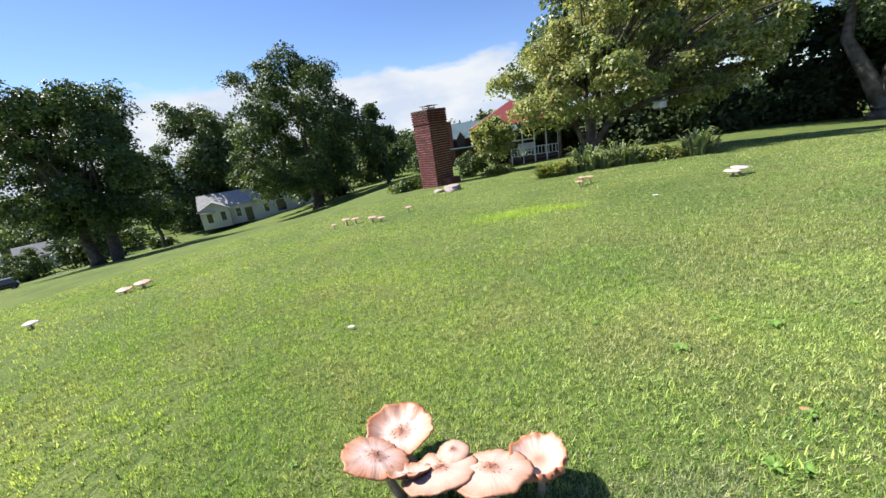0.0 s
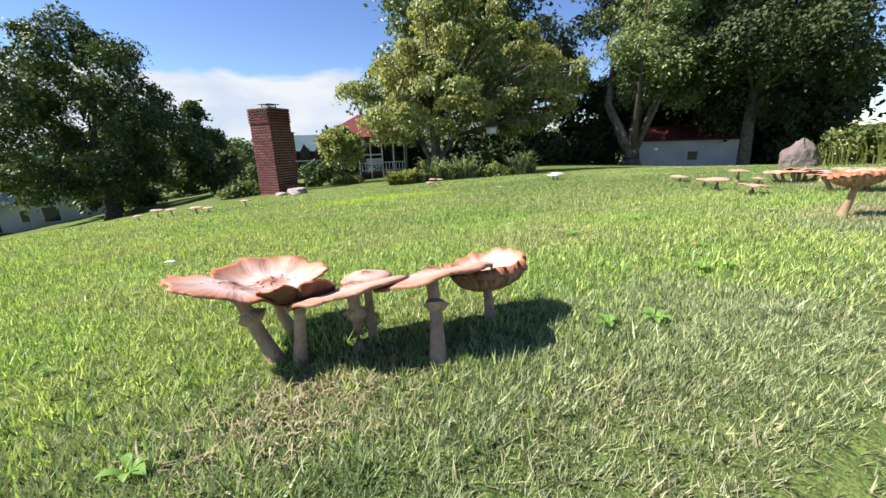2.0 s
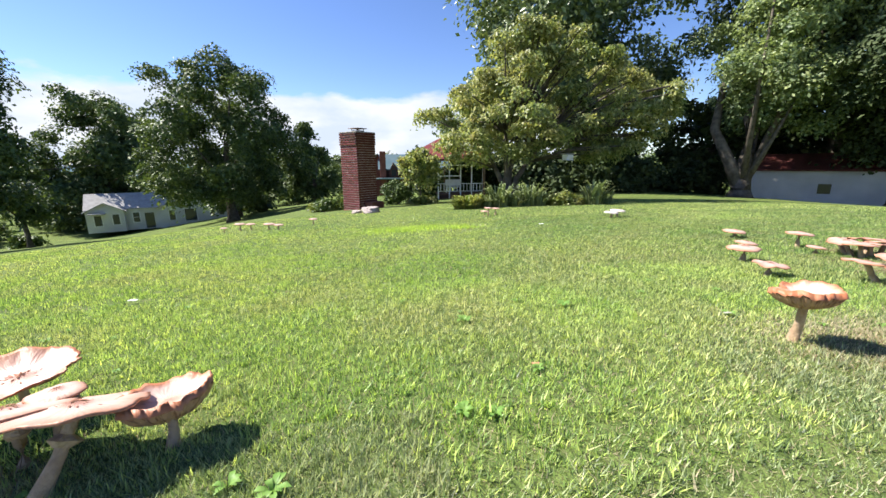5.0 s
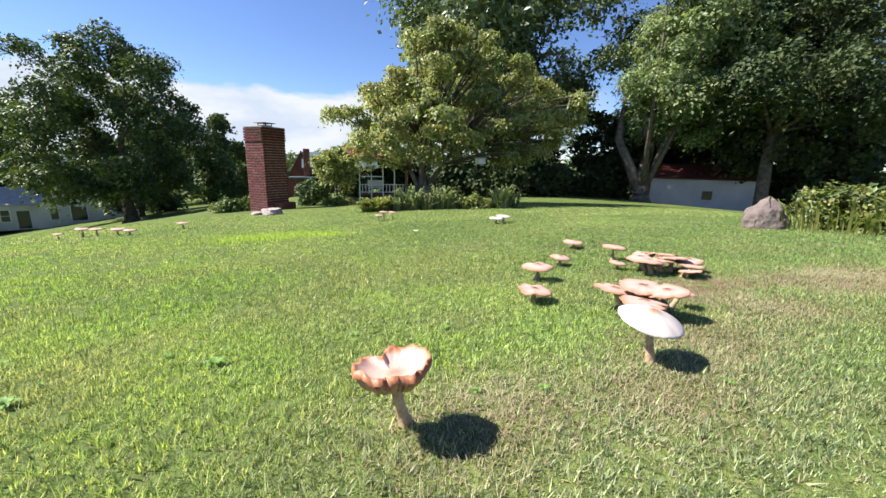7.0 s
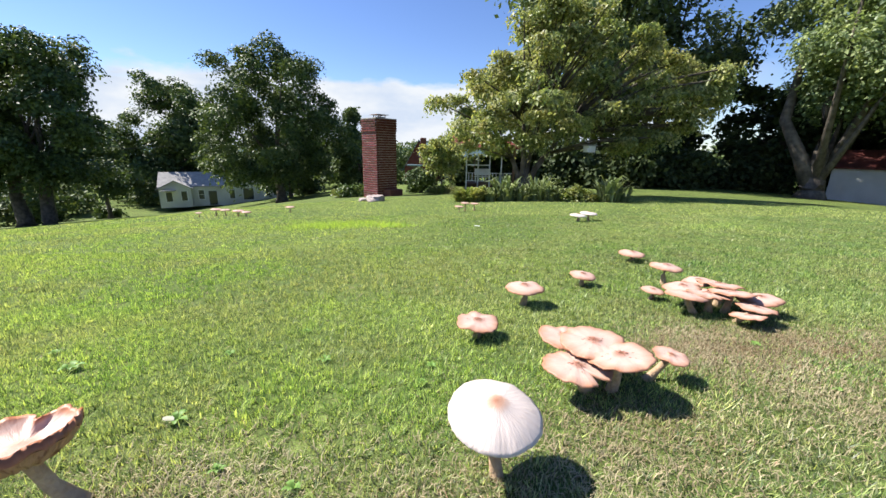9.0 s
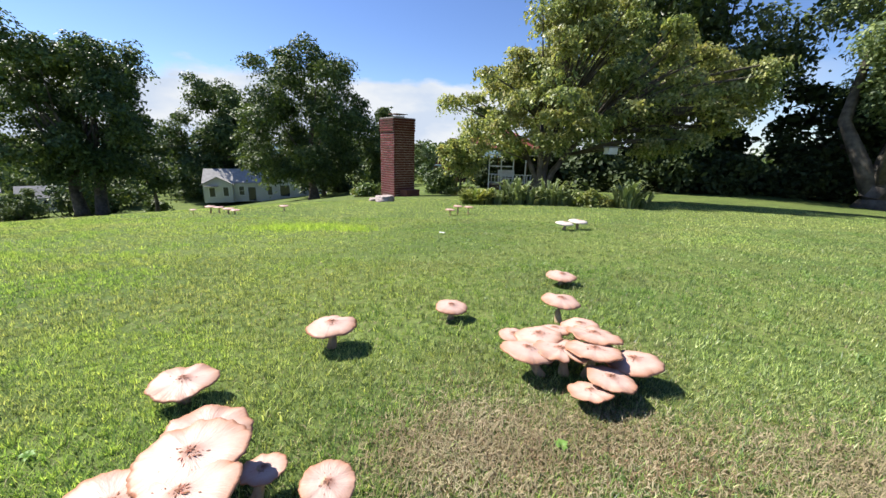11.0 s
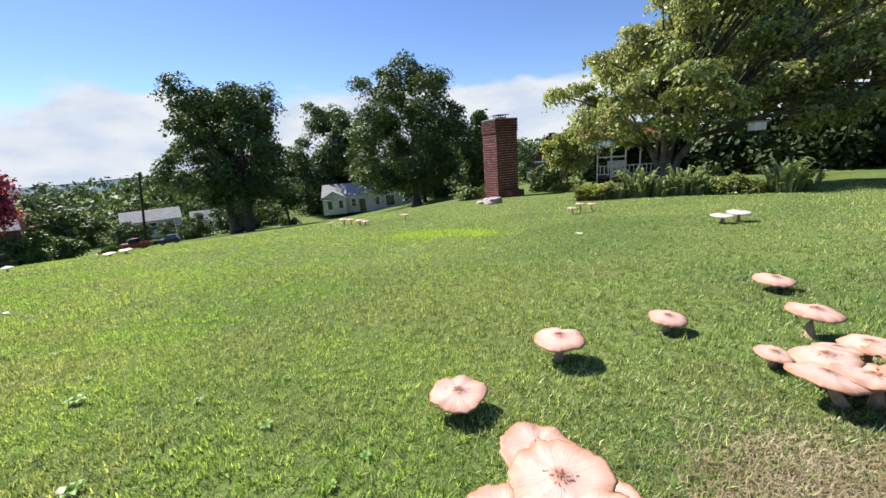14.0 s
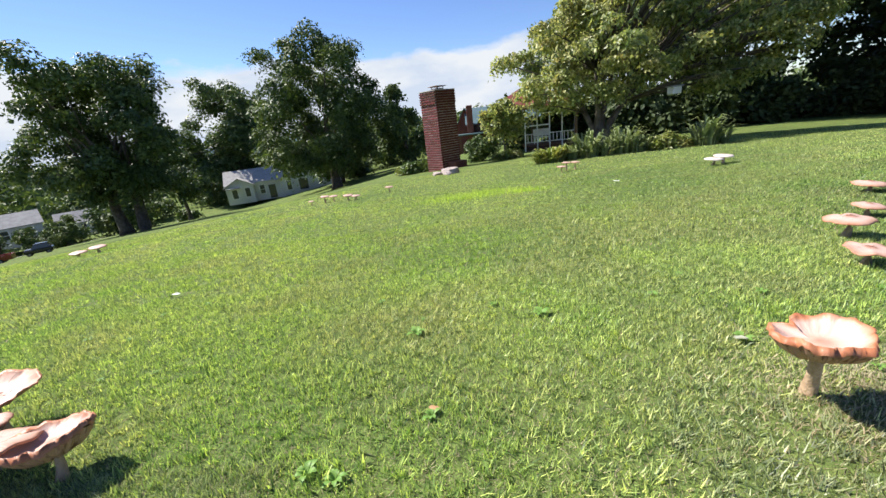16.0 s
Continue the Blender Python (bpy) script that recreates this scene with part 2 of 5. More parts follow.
    "dead_leaf": material("dry_leaf", (0.42, 0.24, 0.12), 0.8, (0.28, 0.15, 0.08), 12),
    "withered": material("withered_leaf", (0.36, 0.37, 0.27), 0.7, (0.24, 0.22, 0.15), 14),
    "petal": material("white_petal", (0.6, 0.62, 0.56), 0.6),
}


def cap_material(name, stops, fibre, fibre_mix=0.5, rough=0.5, gloss=0.4, bump=0.25):
    """A mushroom cap: colours from its middle to its rim (stops), with fibres that run outwards."""
    m = bpy.data.materials.new(name)
    m.use_nodes = True
    n, l = m.node_tree.nodes, m.node_tree.links
    b = n["Principled BSDF"]
    b.inputs["Roughness"].default_value = rough
    b.inputs["Specular IOR Level"].default_value = gloss
    at = n.new("ShaderNodeAttribute")
    at.attribute_name = "radial"
    sep = n.new("ShaderNodeSeparateXYZ")
    l.new(at.outputs["Vector"], sep.inputs[0])
    co = n.new("ShaderNodeTexCoord")
    blotch = n.new("ShaderNodeTexNoise")
    blotch.inputs["Scale"].default_value = 9
    blotch.inputs["Detail"].default_value = 6
    l.new(co.outputs["Object"], blotch.inputs["Vector"])
    jit = n.new("ShaderNodeMath")
    jit.operation = "MULTIPLY_ADD"
    jit.inputs[1].default_value = 0.34
    l.new(blotch.outputs["Fac"], jit.inputs[0])
    sub = n.new("ShaderNodeMath")
    sub.operation = "ADD"
    sub.inputs[1].default_value = -0.17
    l.new(sep.outputs["Z"], sub.inputs[0])
    l.new(sub.outputs[0], jit.inputs[2])
    ramp = n.new("ShaderNodeValToRGB")
    els = ramp.color_ramp.elements
    while len(els) < len(stops):
        els.new(0.5)
    for e, (q, c) in zip(els, stops):
        e.position, e.color = q, (*c, 1)
    l.new(jit.outputs[0], ramp.inputs["Fac"])
    streak = n.new("ShaderNodeTexNoise")
    streak.inputs["Scale"].default_value = 4.5
    streak.inputs["Detail"].default_value = 5
    l.new(at.outputs["Vector"], streak.inputs["Vector"])
    rng_n = n.new("ShaderNodeMapRange")
    rng_n.inputs["From Min"].default_value, rng_n.inputs["From Max"].default_value = 0.5, 0.66
    rng_n.inputs["To Max"].default_value = fibre_mix
    l.new(streak.outputs["Fac"], rng_n.inputs["Value"])
    mix = n.new("ShaderNodeMixRGB")
    mix.inputs["Color2"].default_value = (*fibre, 1)
    l.new(rng_n.outputs[0], mix.inputs["Fac"])
    l.new(ramp.outputs["Color"], mix.inputs["Color1"])
    l.new(mix.outputs[0], b.inputs["Base Color"])
    bp = n.new("ShaderNodeBump")
    bp.inputs["Strength"].default_value = bump
    bp.inputs["Distance"].default_value = 0.02
    l.new(streak.outputs["Fac"], bp.inputs["Height"])
    l.new(bp.outputs[0], b.inputs["Normal"])
    return m


M["cap"] = cap_material("mushroom_cap", ((0.0, (0.20, 0.085, 0.055)), (0.13, (0.36, 0.185, 0.13)), (0.30, (0.52, 0.35, 0.29)), (0.62, (0.535, 0.36, 0.295)), (0.9, (0.42, 0.24, 0.165)), (1.0, (0.36, 0.16, 0.085))), (0.38, 0.20, 0.14), 0.14)
M["cap_torn"] = cap_material("mushroom_cap_weathered", ((0.0, (0.26, 0.11, 0.07)), (0.18, (0.50, 0.29, 0.22)), (0.42, (0.62, 0.46, 0.41)), (0.72, (0.53, 0.32, 0.24)), (0.9, (0.45, 0.22, 0.13)), (1.0, (0.36, 0.13, 0.06))), (0.36, 0.17, 0.11), 0.25, 0.5, 0.45, 0.3)
M["cap_pale"] = cap_material("mushroom_cap_pale", ((0.0, (0.34, 0.15, 0.085)), (0.14, (0.50, 0.30, 0.21)), (0.28, (0.60, 0.51, 0.46)), (1.0, (0.58, 0.50, 0.455))), (0.50, 0.38, 0.31), 0.25)
M["flesh"] = cap_material("mushroom_cap_inside", ((0.0, (0.36, 0.19, 0.13)), (0.30, (0.50, 0.31, 0.24)), (0.5, (0.52, 0.36, 0.305)), (0.82, (0.52, 0.36, 0.30)), (0.95, (0.44, 0.19, 0.10)), (1.0, (0.36, 0.13, 0.06))), (0.44, 0.25, 0.18), 0.18)
M["cap_rust"] = cap_material("mushroom_cap_rusty", ((0.0, (0.50, 0.35, 0.25)), (0.6, (0.50, 0.31, 0.205)), (0.9, (0.47, 0.28, 0.18)), (1.0, (0.42, 0.23, 0.14))), (0.15, 0.06, 0.035), 0.8, 0.75, 0.25, 0.9)

# mesh helpers
def part(name, bm, mat, parent=None, label="", smooth=False):
    me = bpy.data.meshes.new(name)
    bm.to_mesh(me)
    bm.free()
    me.materials.append(mat)
    if smooth:
        me.polygons.foreach_set("use_smooth", [True] * len(me.polygons))
    return under(new(name, me), parent, label)


def under(ob, parent, label=""):
    if parent:
        ob.parent = parent
    if label:
        tagged(ob, label)
    return ob


def thing(name, x, y, z, turn, label, category, group="", kind=""):
    ob = new(name)
    ob.matrix_basis = pose(x, y, z, 0, 0, turn)
    return tagged(ob, label, category, group, kind)


def triangles(name, v, f, mat, parent=None, label="", smooth=False):
    """One mesh from arrays of points and corner triples."""
    me = bpy.data.meshes.new(name)
    v, f = np.asarray(v, np.float32), np.asarray(f, np.int32)
    me.vertices.add(len(v))
    me.vertices.foreach_set("co", v.ravel())
    me.loops.add(f.size)
    me.loops.foreach_set("vertex_index", f.ravel())
    me.polygons.add(len(f))
    me.polygons.foreach_set("loop_start", np.arange(0, f.size, 3, dtype=np.int32))
    me.polygons.foreach_set("loop_total", np.full(len(f), 3, np.int32))
    if smooth:
        me.polygons.foreach_set("use_smooth", np.ones(len(f), bool))
    me.materials.append(mat)
    me.update(calc_edges=True)
    return under(new(name, me), parent, label)


def box(bm, x, y, z, sx, sy, sz, turn=0.0, bevel=0.0):
    """A box with its base centre at x, y, z."""
    made = bmesh.ops.create_cube(bm, size=1, matrix=pose(x, y, z + sz / 2, 0, 0, turn) @ Matrix.Diagonal((sx, sy, sz, 1)))
    if bevel:
        edges = {e for v in made["verts"] for e in v.link_edges}
        bmesh.ops.bevel(bm, geom=list(edges), offset=bevel, segments=1, affect="EDGES")
    return bm


def boxed(x, y, z, sx, sy, sz, turn=0.0, bevel=0.0):
    return box(bmesh.new(), x, y, z, sx, sy, sz, turn, bevel)


def tube(bm, points, radii, seg=8, wob=0.0):
    rings = []
    for i, p in enumerate(points):
        p = Vector(p)
        a = Vector(points[max(i - 1, 0)])
        b = Vector(points[min(i + 1, len(points) - 1)])
        q = (b - a).to_track_quat("Z", "Y")
        ring = []
        for k in range(seg):
            u = 2 * math.pi * k / seg
            r = radii[i] * (1 + wob * noise.noise(Vector((math.cos(u) * 1.5, math.sin(u) * 1.5, i * 0.7 + p.x))))
            ring.append(bm.verts.new(p + q @ Vector((r * math.cos(u), r * math.sin(u), 0))))
        rings.append(ring)
    for r0, r1 in zip(rings, rings[1:]):
        for k in range(seg):
            bm.faces.new((r0[k], r0[(k + 1) % seg], r1[(k + 1) % seg], r1[k]))
    bm.faces.new(rings[0][::-1])
    bm.faces.new(rings[-1])
    return bm


# ground
def height(x, y):
    """Height of the ground: a lawn that tips away to the north and falls off to the west."""
    x, y = np.asarray(x, float), np.asarray(y, float)
    y = np.where(y < 0.35, 0.35 + (0.35 - y) * 0.6, y)
    r = np.hypot(x - 8, y) + 1e-6
    s = np.minimum(1, 140 / r)
    u, w = 8 + (x - 8) * s, y * s
    q = 0.0272 + 0.0167 * u - 0.1029 * w - 0.000853 * u * u + 0.00082 * u * w + 0.000174 * w * w - 0.0009 * np.minimum(u, 0) ** 2
    q = np.minimum(q, 6)
    q = q - 0.085 * np.maximum(np.minimum(r, 300) - 140, 0)
    low = 0.6 - 0.138 * np.minimum(r, 255)
    z = np.where(r > 60, 0.5 * (q + low + np.sqrt((q - low) ** 2 + 2.0)), q)
    blend = np.clip((r - 60) / 40, 0, 1)
    return q * (1 - blend) + z * blend


def hz(x, y):
    return float(height(x, y))


def ground_sheet():
    radii = np.concatenate([np.linspace(0.1, 13, 120), np.linspace(13.4, 30, 36), np.geomspace(31, 140, 50), np.geomspace(150, 4500, 40)])
    ang = np.linspace(0, 2 * math.pi, 361)[:-1]
    rr, aa = np.meshgrid(radii, ang, indexing="ij")
    x, y = 8 + rr * np.cos(aa), rr * np.sin(aa)
    z = height(x, y)
    v = np.stack([x, y, z], -1).reshape(-1, 3)
    v = np.concatenate([v, [[8, 0, hz(8, 0)]]])
    n = len(ang)
    f = []
    for i in range(len(radii) - 1):
        a = i * n + np.arange(n)
        b = i * n + (np.arange(n) + 1) % n
        f.append(np.stack([a, a + n, b + n], -1))
        f.append(np.stack([a, b + n, b], -1))
    f.append(np.stack([np.full(n, len(v) - 1), np.arange(n), (np.arange(n) + 1) % n], -1))
    ob = triangles("ground", v, np.concatenate(f), M["lawn"], smooth=True)
    tagged(ob, "sunlit sloping green lawn of short mown grass", "lawn", kind="structure")


ground_sheet()


# trees and shrubs
def leaf_cloud(centres, spread, count, size, flat=0.55, droop=0.0):
    """Small folded leaves scattered round clump centres: points and corner triples."""
    centres, spread = np.asarray(centres), np.asarray(spread)
    # sprays of leaves in every clump, the leaves of a spray lying roughly in one plane
    sprays = max(1, count // 13)
    k = rng.integers(0, len(centres), sprays)
    d = rng.normal(size=(sprays, 3))
    d /= np.linalg.norm(d, axis=1)[:, None]
    q = centres[k] + d * (spread[k] * rng.random(sprays) ** 0.4)[:, None] * np.array([1, 1, flat])
    up = d * 0.75 + rng.normal(size=(sprays, 3)) * 0.3 + np.array([0, 0, 0.6])
    up /= np.linalg.norm(up, axis=1)[:, None]
    j = rng.integers(0, sprays, count)
    o = rng.normal(size=(count, 3)) * size * 1.25
    o -= up[j] * (np.sum(o * up[j], axis=1) * 0.7)[:, None]
    o[:, 2] -= 0.16 * np.sum(o * o, axis=1) / size
    p = q[j] + o
    nrm = up[j] + rng.normal(size=(count, 3)) * 0.38
    nrm /= np.linalg.norm(nrm, axis=1)[:, None]
    side = np.cross(nrm, rng.normal(size=(count, 3)))
    side /= np.linalg.norm(side, axis=1)[:, None]
    along = np.cross(nrm, side)
    along[:, 2] -= droop
    s = (size * (0.6 + 0.8 * rng.random(count)))[:, None]
    a = p - along * s * 0.5
    b = p + side * s * 0.33 + nrm * s * 0.12
    c = p + along * s * 0.6
    e = p - side * s * 0.33 + nrm * s * 0.12
    v = np.stack([a, b, c, e], 1).reshape(-1, 3)
    i = np.arange(count) * 4
    f = np.concatenate([np.stack([i, i + 1, i + 2], -1), np.stack([i, i + 2, i + 3], -1)])
    return v, f


def clumps(n, rx, ry, rz, zc, fill=0.38, lobes=0.16, seed=0):
    """Clump centres, gathered into lobes, in an uneven ellipsoid round (0, 0, zc)."""
    g = np.random.default_rng(seed)
    m = max(12, n // 3)
    d = g.normal(size=(m, 3))
    d /= np.linalg.norm(d, axis=1)[:, None]
    wob = np.array([noise.noise(Vector(tuple(q * 1.7)) + Vector((seed * 3.1, 0, 0))) for q in d])
    r = (fill + (1.0 - fill) * g.random(m) ** 0.55) * (1 + lobes * 2 * wob)
    k = np.arange(n) % m
    o = g.normal(size=(n, 3))
    o /= np.maximum(1, np.linalg.norm(o, axis=1) / 1.7)[:, None]
    p = (d[k] * r[k][:, None] + 0.11 * o * np.array([1, 1, 0.7])) * np.array([rx, ry, rz])
    p[:, 2] += zc
    return p


def tree(name, x, y, top, rx, rz, trunk_r, leaf, leaves, size, label, category="tree", ry=None, zc=None, trunks=1, n=70, seed=1, boughs=(),
         clump=0.18, fork=0.35, group="", bottom=None, flat=0.6, limbs=(), shift=(0, 0)):
    z = hz(x, y)
    ob = thing(name, x, y, z, 0, label, category, group)
    hgt = top - z
    zc = hgt - rz if zc is None else zc
    ry = rx if ry is None else ry
    cs = clumps(n, rx * 0.9, ry * 0.9, rz * 0.92, zc, seed=seed)
    cs[:, 0] += shift[0]
    cs[:, 1] += shift[1]
    if bottom is not None:
        low = cs[:, 2] < bottom
        cs[low, 2] = bottom + 0.5 * rz * np.random.default_rng(seed).random(n)[low] ** 1.6
    if boughs:
        more = np.random.default_rng(seed + 9)
        for bx, by, bz, br in boughs:
            cs = np.concatenate([cs, np.array([bx, by, bz]) + more.normal(size=(9, 3)) * np.array([br, br, br * 0.35])])
        n = len(cs)
    g = random.Random(seed)
    for t in range(trunks):
        bm = bmesh.new()
        off = (t - (trunks - 1) / 2) * trunk_r * 4.2
        ht = hgt * fork
        base = (off, 0, -0.3)
        fk = (off * 1.6 + g.uniform(-1, 1) * trunk_r, g.uniform(-1, 1) * trunk_r, ht)
        tube(bm, [base, (off, 0, trunk_r * 0.8), (off * 1.2, 0.1, ht * 0.5), fk], [trunk_r * 1.6, trunk_r * 1.1, trunk_r * 0.95, trunk_r * 0.8], 10, 0.3)
        for i in range(9):
            c = Vector(cs[g.randrange(n)])
            mid = Vector(fk).lerp(c, 0.5) + Vector((0, 0, -0.06 * hgt * g.random()))
            tube(bm, [Vector(fk) - Vector((0, 0, trunk_r)), mid, Vector(fk).lerp(c, 0.85)], [trunk_r * 0.42, trunk_r * 0.2, trunk_r * 0.05], 6, 0.2)
        for way in limbs:
            tube(bm, [Vector(fk) - Vector((0, 0, trunk_r * 1.5)), *way], [trunk_r * 0.85, trunk_r * 0.62, trunk_r * 0.5, trunk_r * 0.3], 9, 0.25)
        part("trunk", bm, M["bark"], ob, "", True)
    v, f = leaf_cloud(cs, np.full(n, clump * (rx + rz) / 2) * (0.7 + 0.6 * np.random.default_rng(seed + 5).random(n)), leaves, size, flat)
    triangles("crown", v, f, M[leaf], ob)
    return ob


def shrub(name, x, y, rx, ry, h, leaf, leaves, size, label, seed=3, category="shrub", n=40, flat=0.8, turn=0.0, group="", z=None):
    z = hz(x, y) if z is None else z
    ob = thing(name, x, y, z, turn, label, category, group)
    cs = clumps(n, rx * 0.8, ry * 0.8, h * 0.42, h * 0.45, 0.3, 0.15, seed)
    cs[:, 2] = np.maximum(cs[:, 2], 0.12 * h)
    bm = bmesh.new()
    g = random.Random(seed)
    for i in range(7):
        c = Vector(cs[g.randrange(n)])
        tube(bm, [(0.1 * g.uniform(-rx, rx), 0.1 * g.uniform(-ry, ry), -0.1), c * 0.5 + Vector((0, 0, 0.1 * h)), c], [0.03 * h, 0.02 * h, 0.008 * h], 5)
    part("stems", bm, M["bark"], ob)
    v, f = leaf_cloud(cs, np.full(n, 0.26 * (rx + ry) / 2), leaves, size, flat)
    v[:, 2] = np.maximum(v[:, 2], 0.01)
    triangles("foliage", v, f, M[leaf], ob)
    return ob


def strap_clump(name, x, y, r, h, count, mat, label, seed=4, category="plant", width=0.16, group="", ry=None, arch=1.0):
    """A clump of long arching sword-shaped leaves."""
    g = np.random.default_rng(seed)
    ry = r if ry is None else ry
    z = hz(x, y)
    ob = thing(name, x, y, z, 0, label, category, group)
    a = g.random(count) * 2 * math.pi
    q = np.sqrt(g.random(count))
    bx, by = q * np.cos(a) * r, q * np.sin(a) * ry
    a2 = a + g.normal(size=count) * 0.7
    lean = (0.15 + 1.25 * g.random(count) ** 1.3) * h * 0.75 * arch
    hh = h * (0.3 + 0.75 * g.random(count)) * (1 - 0.3 * q * g.random(count))
    w = width * (0.6 + 0.8 * g.random(count))
    dx, dy = np.cos(a2), np.sin(a2)
    rows = []
    for s, wid, up in ((0, 0.8, 0), (0.4, 1.0, 0.62), (0.75, 0.75, 0.98), (1.0, 0.08, 0.88)):
        for sg in (-1, 1):
            rows.append(np.stack([bx + dx * lean * s * s * 1.1 - sg * dy * w * wid / 2, by + dy * lean * s * s * 1.1 + sg * dx * w * wid / 2, hh * up], -1))
    v = np.stack(rows, 1).reshape(-1, 3)
    zz = height(v[:, 0] + x, v[:, 1] + y) - z
    v[:, 2] += zz
    i = np.arange(count) * 8
    f = []
    for k in (0, 2, 4):
        f += [np.stack([i + k, i + k + 1, i + k + 3], -1), np.stack([i + k, i + k + 3, i + k + 2], -1)]
    triangles("foliage", v, np.concatenate(f), M[mat], ob)
    return ob


DARK = "tall dark green tree with a dense crown"
tree("oak_tree", -107.7, 120, 35, 24, 25, 1.7, "oak_leaf", 62000, 0.95, "large dark green tree with two trunks beside the road", trunks=2, n=190, seed=2, fork=0.3, bottom=5, shift=(2, 0))
tree("oak_tree", -50, 163, 43, 28, 31, 2.0, "oak_leaf", 62000, 0.95, DARK + " behind the white house", n=200, seed=3, fork=0.28, bottom=9)
tree("oak_tree", -147, 262, 43, 34, 34, 1.9, "oak_leaf", 44000, 1.6, DARK + " behind a lower one", n=170, seed=4, bottom=16)
tree("tree", -22, 196, 22, 13, 18, 1.0, "far_leaf", 12000, 1.4, "lighter green rounded tree beyond the lawn", n=60, seed=5)
tree("tree", -60, 205, 14, 24, 20, 1.0, "oak_leaf", 14000, 1.8, DARK + " behind the lawn", n=80, seed=6, clump=0.2)
tree("oak_tree", -117, 159, 3, 9, 12, 0.8, "oak_leaf", 7000, 1.2, DARK + " between two larger ones", n=60, seed=14)
tree("maple_tree", 46, 95, 60, 24, 31, 1.6, "back_leaf", 34000, 1.1, "very tall dark tree behind the dogwood", n=170, seed=8, clump=0.22, bottom=14)
tree("maple_tree", 75, 107, 66, 26, 34, 1.6, "back_leaf", 30000, 1.15, "very tall dark tree at the back of the garden", n=170, seed=9, clump=0.22, bottom=20)
tree("maple_tree", 77, 63, 54, 16, 24, 1.7, "maple_leaf", 70000, 0.6, "huge old maple with a thick leaning trunk that forks low", n=170, seed=10, fork=0.06, bottom=13, clump=0.2, shift=(6, 0), ry=16, limbs=(((-1.7, 1.5, 7), (-3.6, 4.2, 13.5), (-1, 6, 24)), ((0.1, -0.1, 8), (-0.3, 0.2, 15), (2.6, -0.6, 30))),)
# the next two crowns are darkened by leaf colour to read as shade
tree("maple_tree", 112, 71, 60, 27, 32, 1.8, "shaded_leaf", 34000, 1.15, "huge dark maple shading the white shed", n=150, seed=11, bottom=5, clump=0.25)
tree("maple_tree", 94.5, 49, 42, 19, 22, 1.1, "shaded_leaf", 38000, 0.7, "dark maple with low hanging branches before the shed", n=150, seed=12, bottom=9.0, clump=0.22)


def dogwood():
    """A spreading tree whose branches lie in flat tiers, with long arms to the east."""
    x, y = 20.5, 45
    z = hz(x, y)
    ob = thing("dogwood_tree", x, y, z, 0, "spreading dogwood tree with yellowing green leaves in tiers", "tree")
    g = np.random.default_rng(77)
    levels = (2.2, 5.0, 7.0, 9.0, 11.0, 13.0, 15.0, 17.2)
    west = (7.2, 11.0, 11.6, 9.2, 5.8, 4.2, 2.4, 0.8)
    east = (17.0, 20.0, 23.5, 25.0, 25.0, 14.0, 8.5, 3.0)
    cs, rs = [], []
    for tier in np.arange(2.6, 17.0, 1.05):
        l, r = np.interp(tier, levels, west), np.interp(tier, levels, east)
        for q in range(int(4 + (l + r) * 0.34)):
            u = -l + (l + r) * g.random()
            edge = 1 - (abs(u) / (l if u < 0 else r)) ** 2
            v = g.uniform(-1, 1) * (1.2 + 6.5 * edge ** 0.5) * (0.6 if u > 14 else 1) - 0.6
            cs.append((u * 0.93, v, tier - z + g.uniform(-0.5, 0.5)))
            rs.append(g.uniform(1.1, 2.1))
    cs, rs = np.array(cs), np.array(rs)
    stems = bmesh.new()
    forks = []
    for k, (lx, ly, lz) in enumerate(((-2.2, 0.6, 6.0), (-0.5, -0.4, 8.5), (1.6, 0.5, 9.0), (3.8, -0.8, 7.0))):
        base = Vector((0.35 * (k - 1.5), 0.2 * (k % 2), -0.3))
        mid = Vector((lx * 0.3, ly * 0.4, lz * 0.45))
        tip = Vector((lx, ly, lz))
        tube(stems, [base, base + Vector((0, 0, 0.9)), mid, tip], [0.55, 0.42, 0.32, 0.2], 9, 0.25)
        forks += [mid, mid.lerp(tip, 0.5), tip]
    part("trunk", stems, M["bark"], ob, "several dark stems rising from one foot", True)
    for c in cs:
        c = Vector(c)
        f = min(forks, key=lambda q: (q - c).length + max(0, q.z - c.z + 0.8) * 4)
        bend = f.lerp(c, 0.55) + Vector((0, 0, 0.10 * (c - f).length * g.random()))
        w = 0.035 + 0.011 * (c - f).length
        part("branch", tube(bmesh.new(), [f, bend, c, c + (c - f).normalized() * 0.7 + Vector((0, 0, 0.2))], [w, w * 0.7, w * 0.4, 0.02], 5, 0.2), M["bark"], ob, "", True)
    v, f = leaf_cloud(cs, rs, 72000, 0.34, 0.26, 0.35)
    triangles("crown", v, f, M["dogwood_leaf"], ob)


dogwood()
# shrubs filling the black gap under the crowns, their shade painted into the leaves
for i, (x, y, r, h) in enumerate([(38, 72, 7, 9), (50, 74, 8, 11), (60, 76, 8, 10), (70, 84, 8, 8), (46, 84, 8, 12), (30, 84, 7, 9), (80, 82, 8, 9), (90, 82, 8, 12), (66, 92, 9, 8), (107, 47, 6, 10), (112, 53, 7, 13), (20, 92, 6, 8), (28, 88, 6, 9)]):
    shrub("evergreen_shrub", x, y, r, r * 0.7, h, "shaded_leaf", 4000, 0.9, "dark shaded evergreen shrub under the tall trees", seed=20 + i, group="shrubs under the trees", n=50)

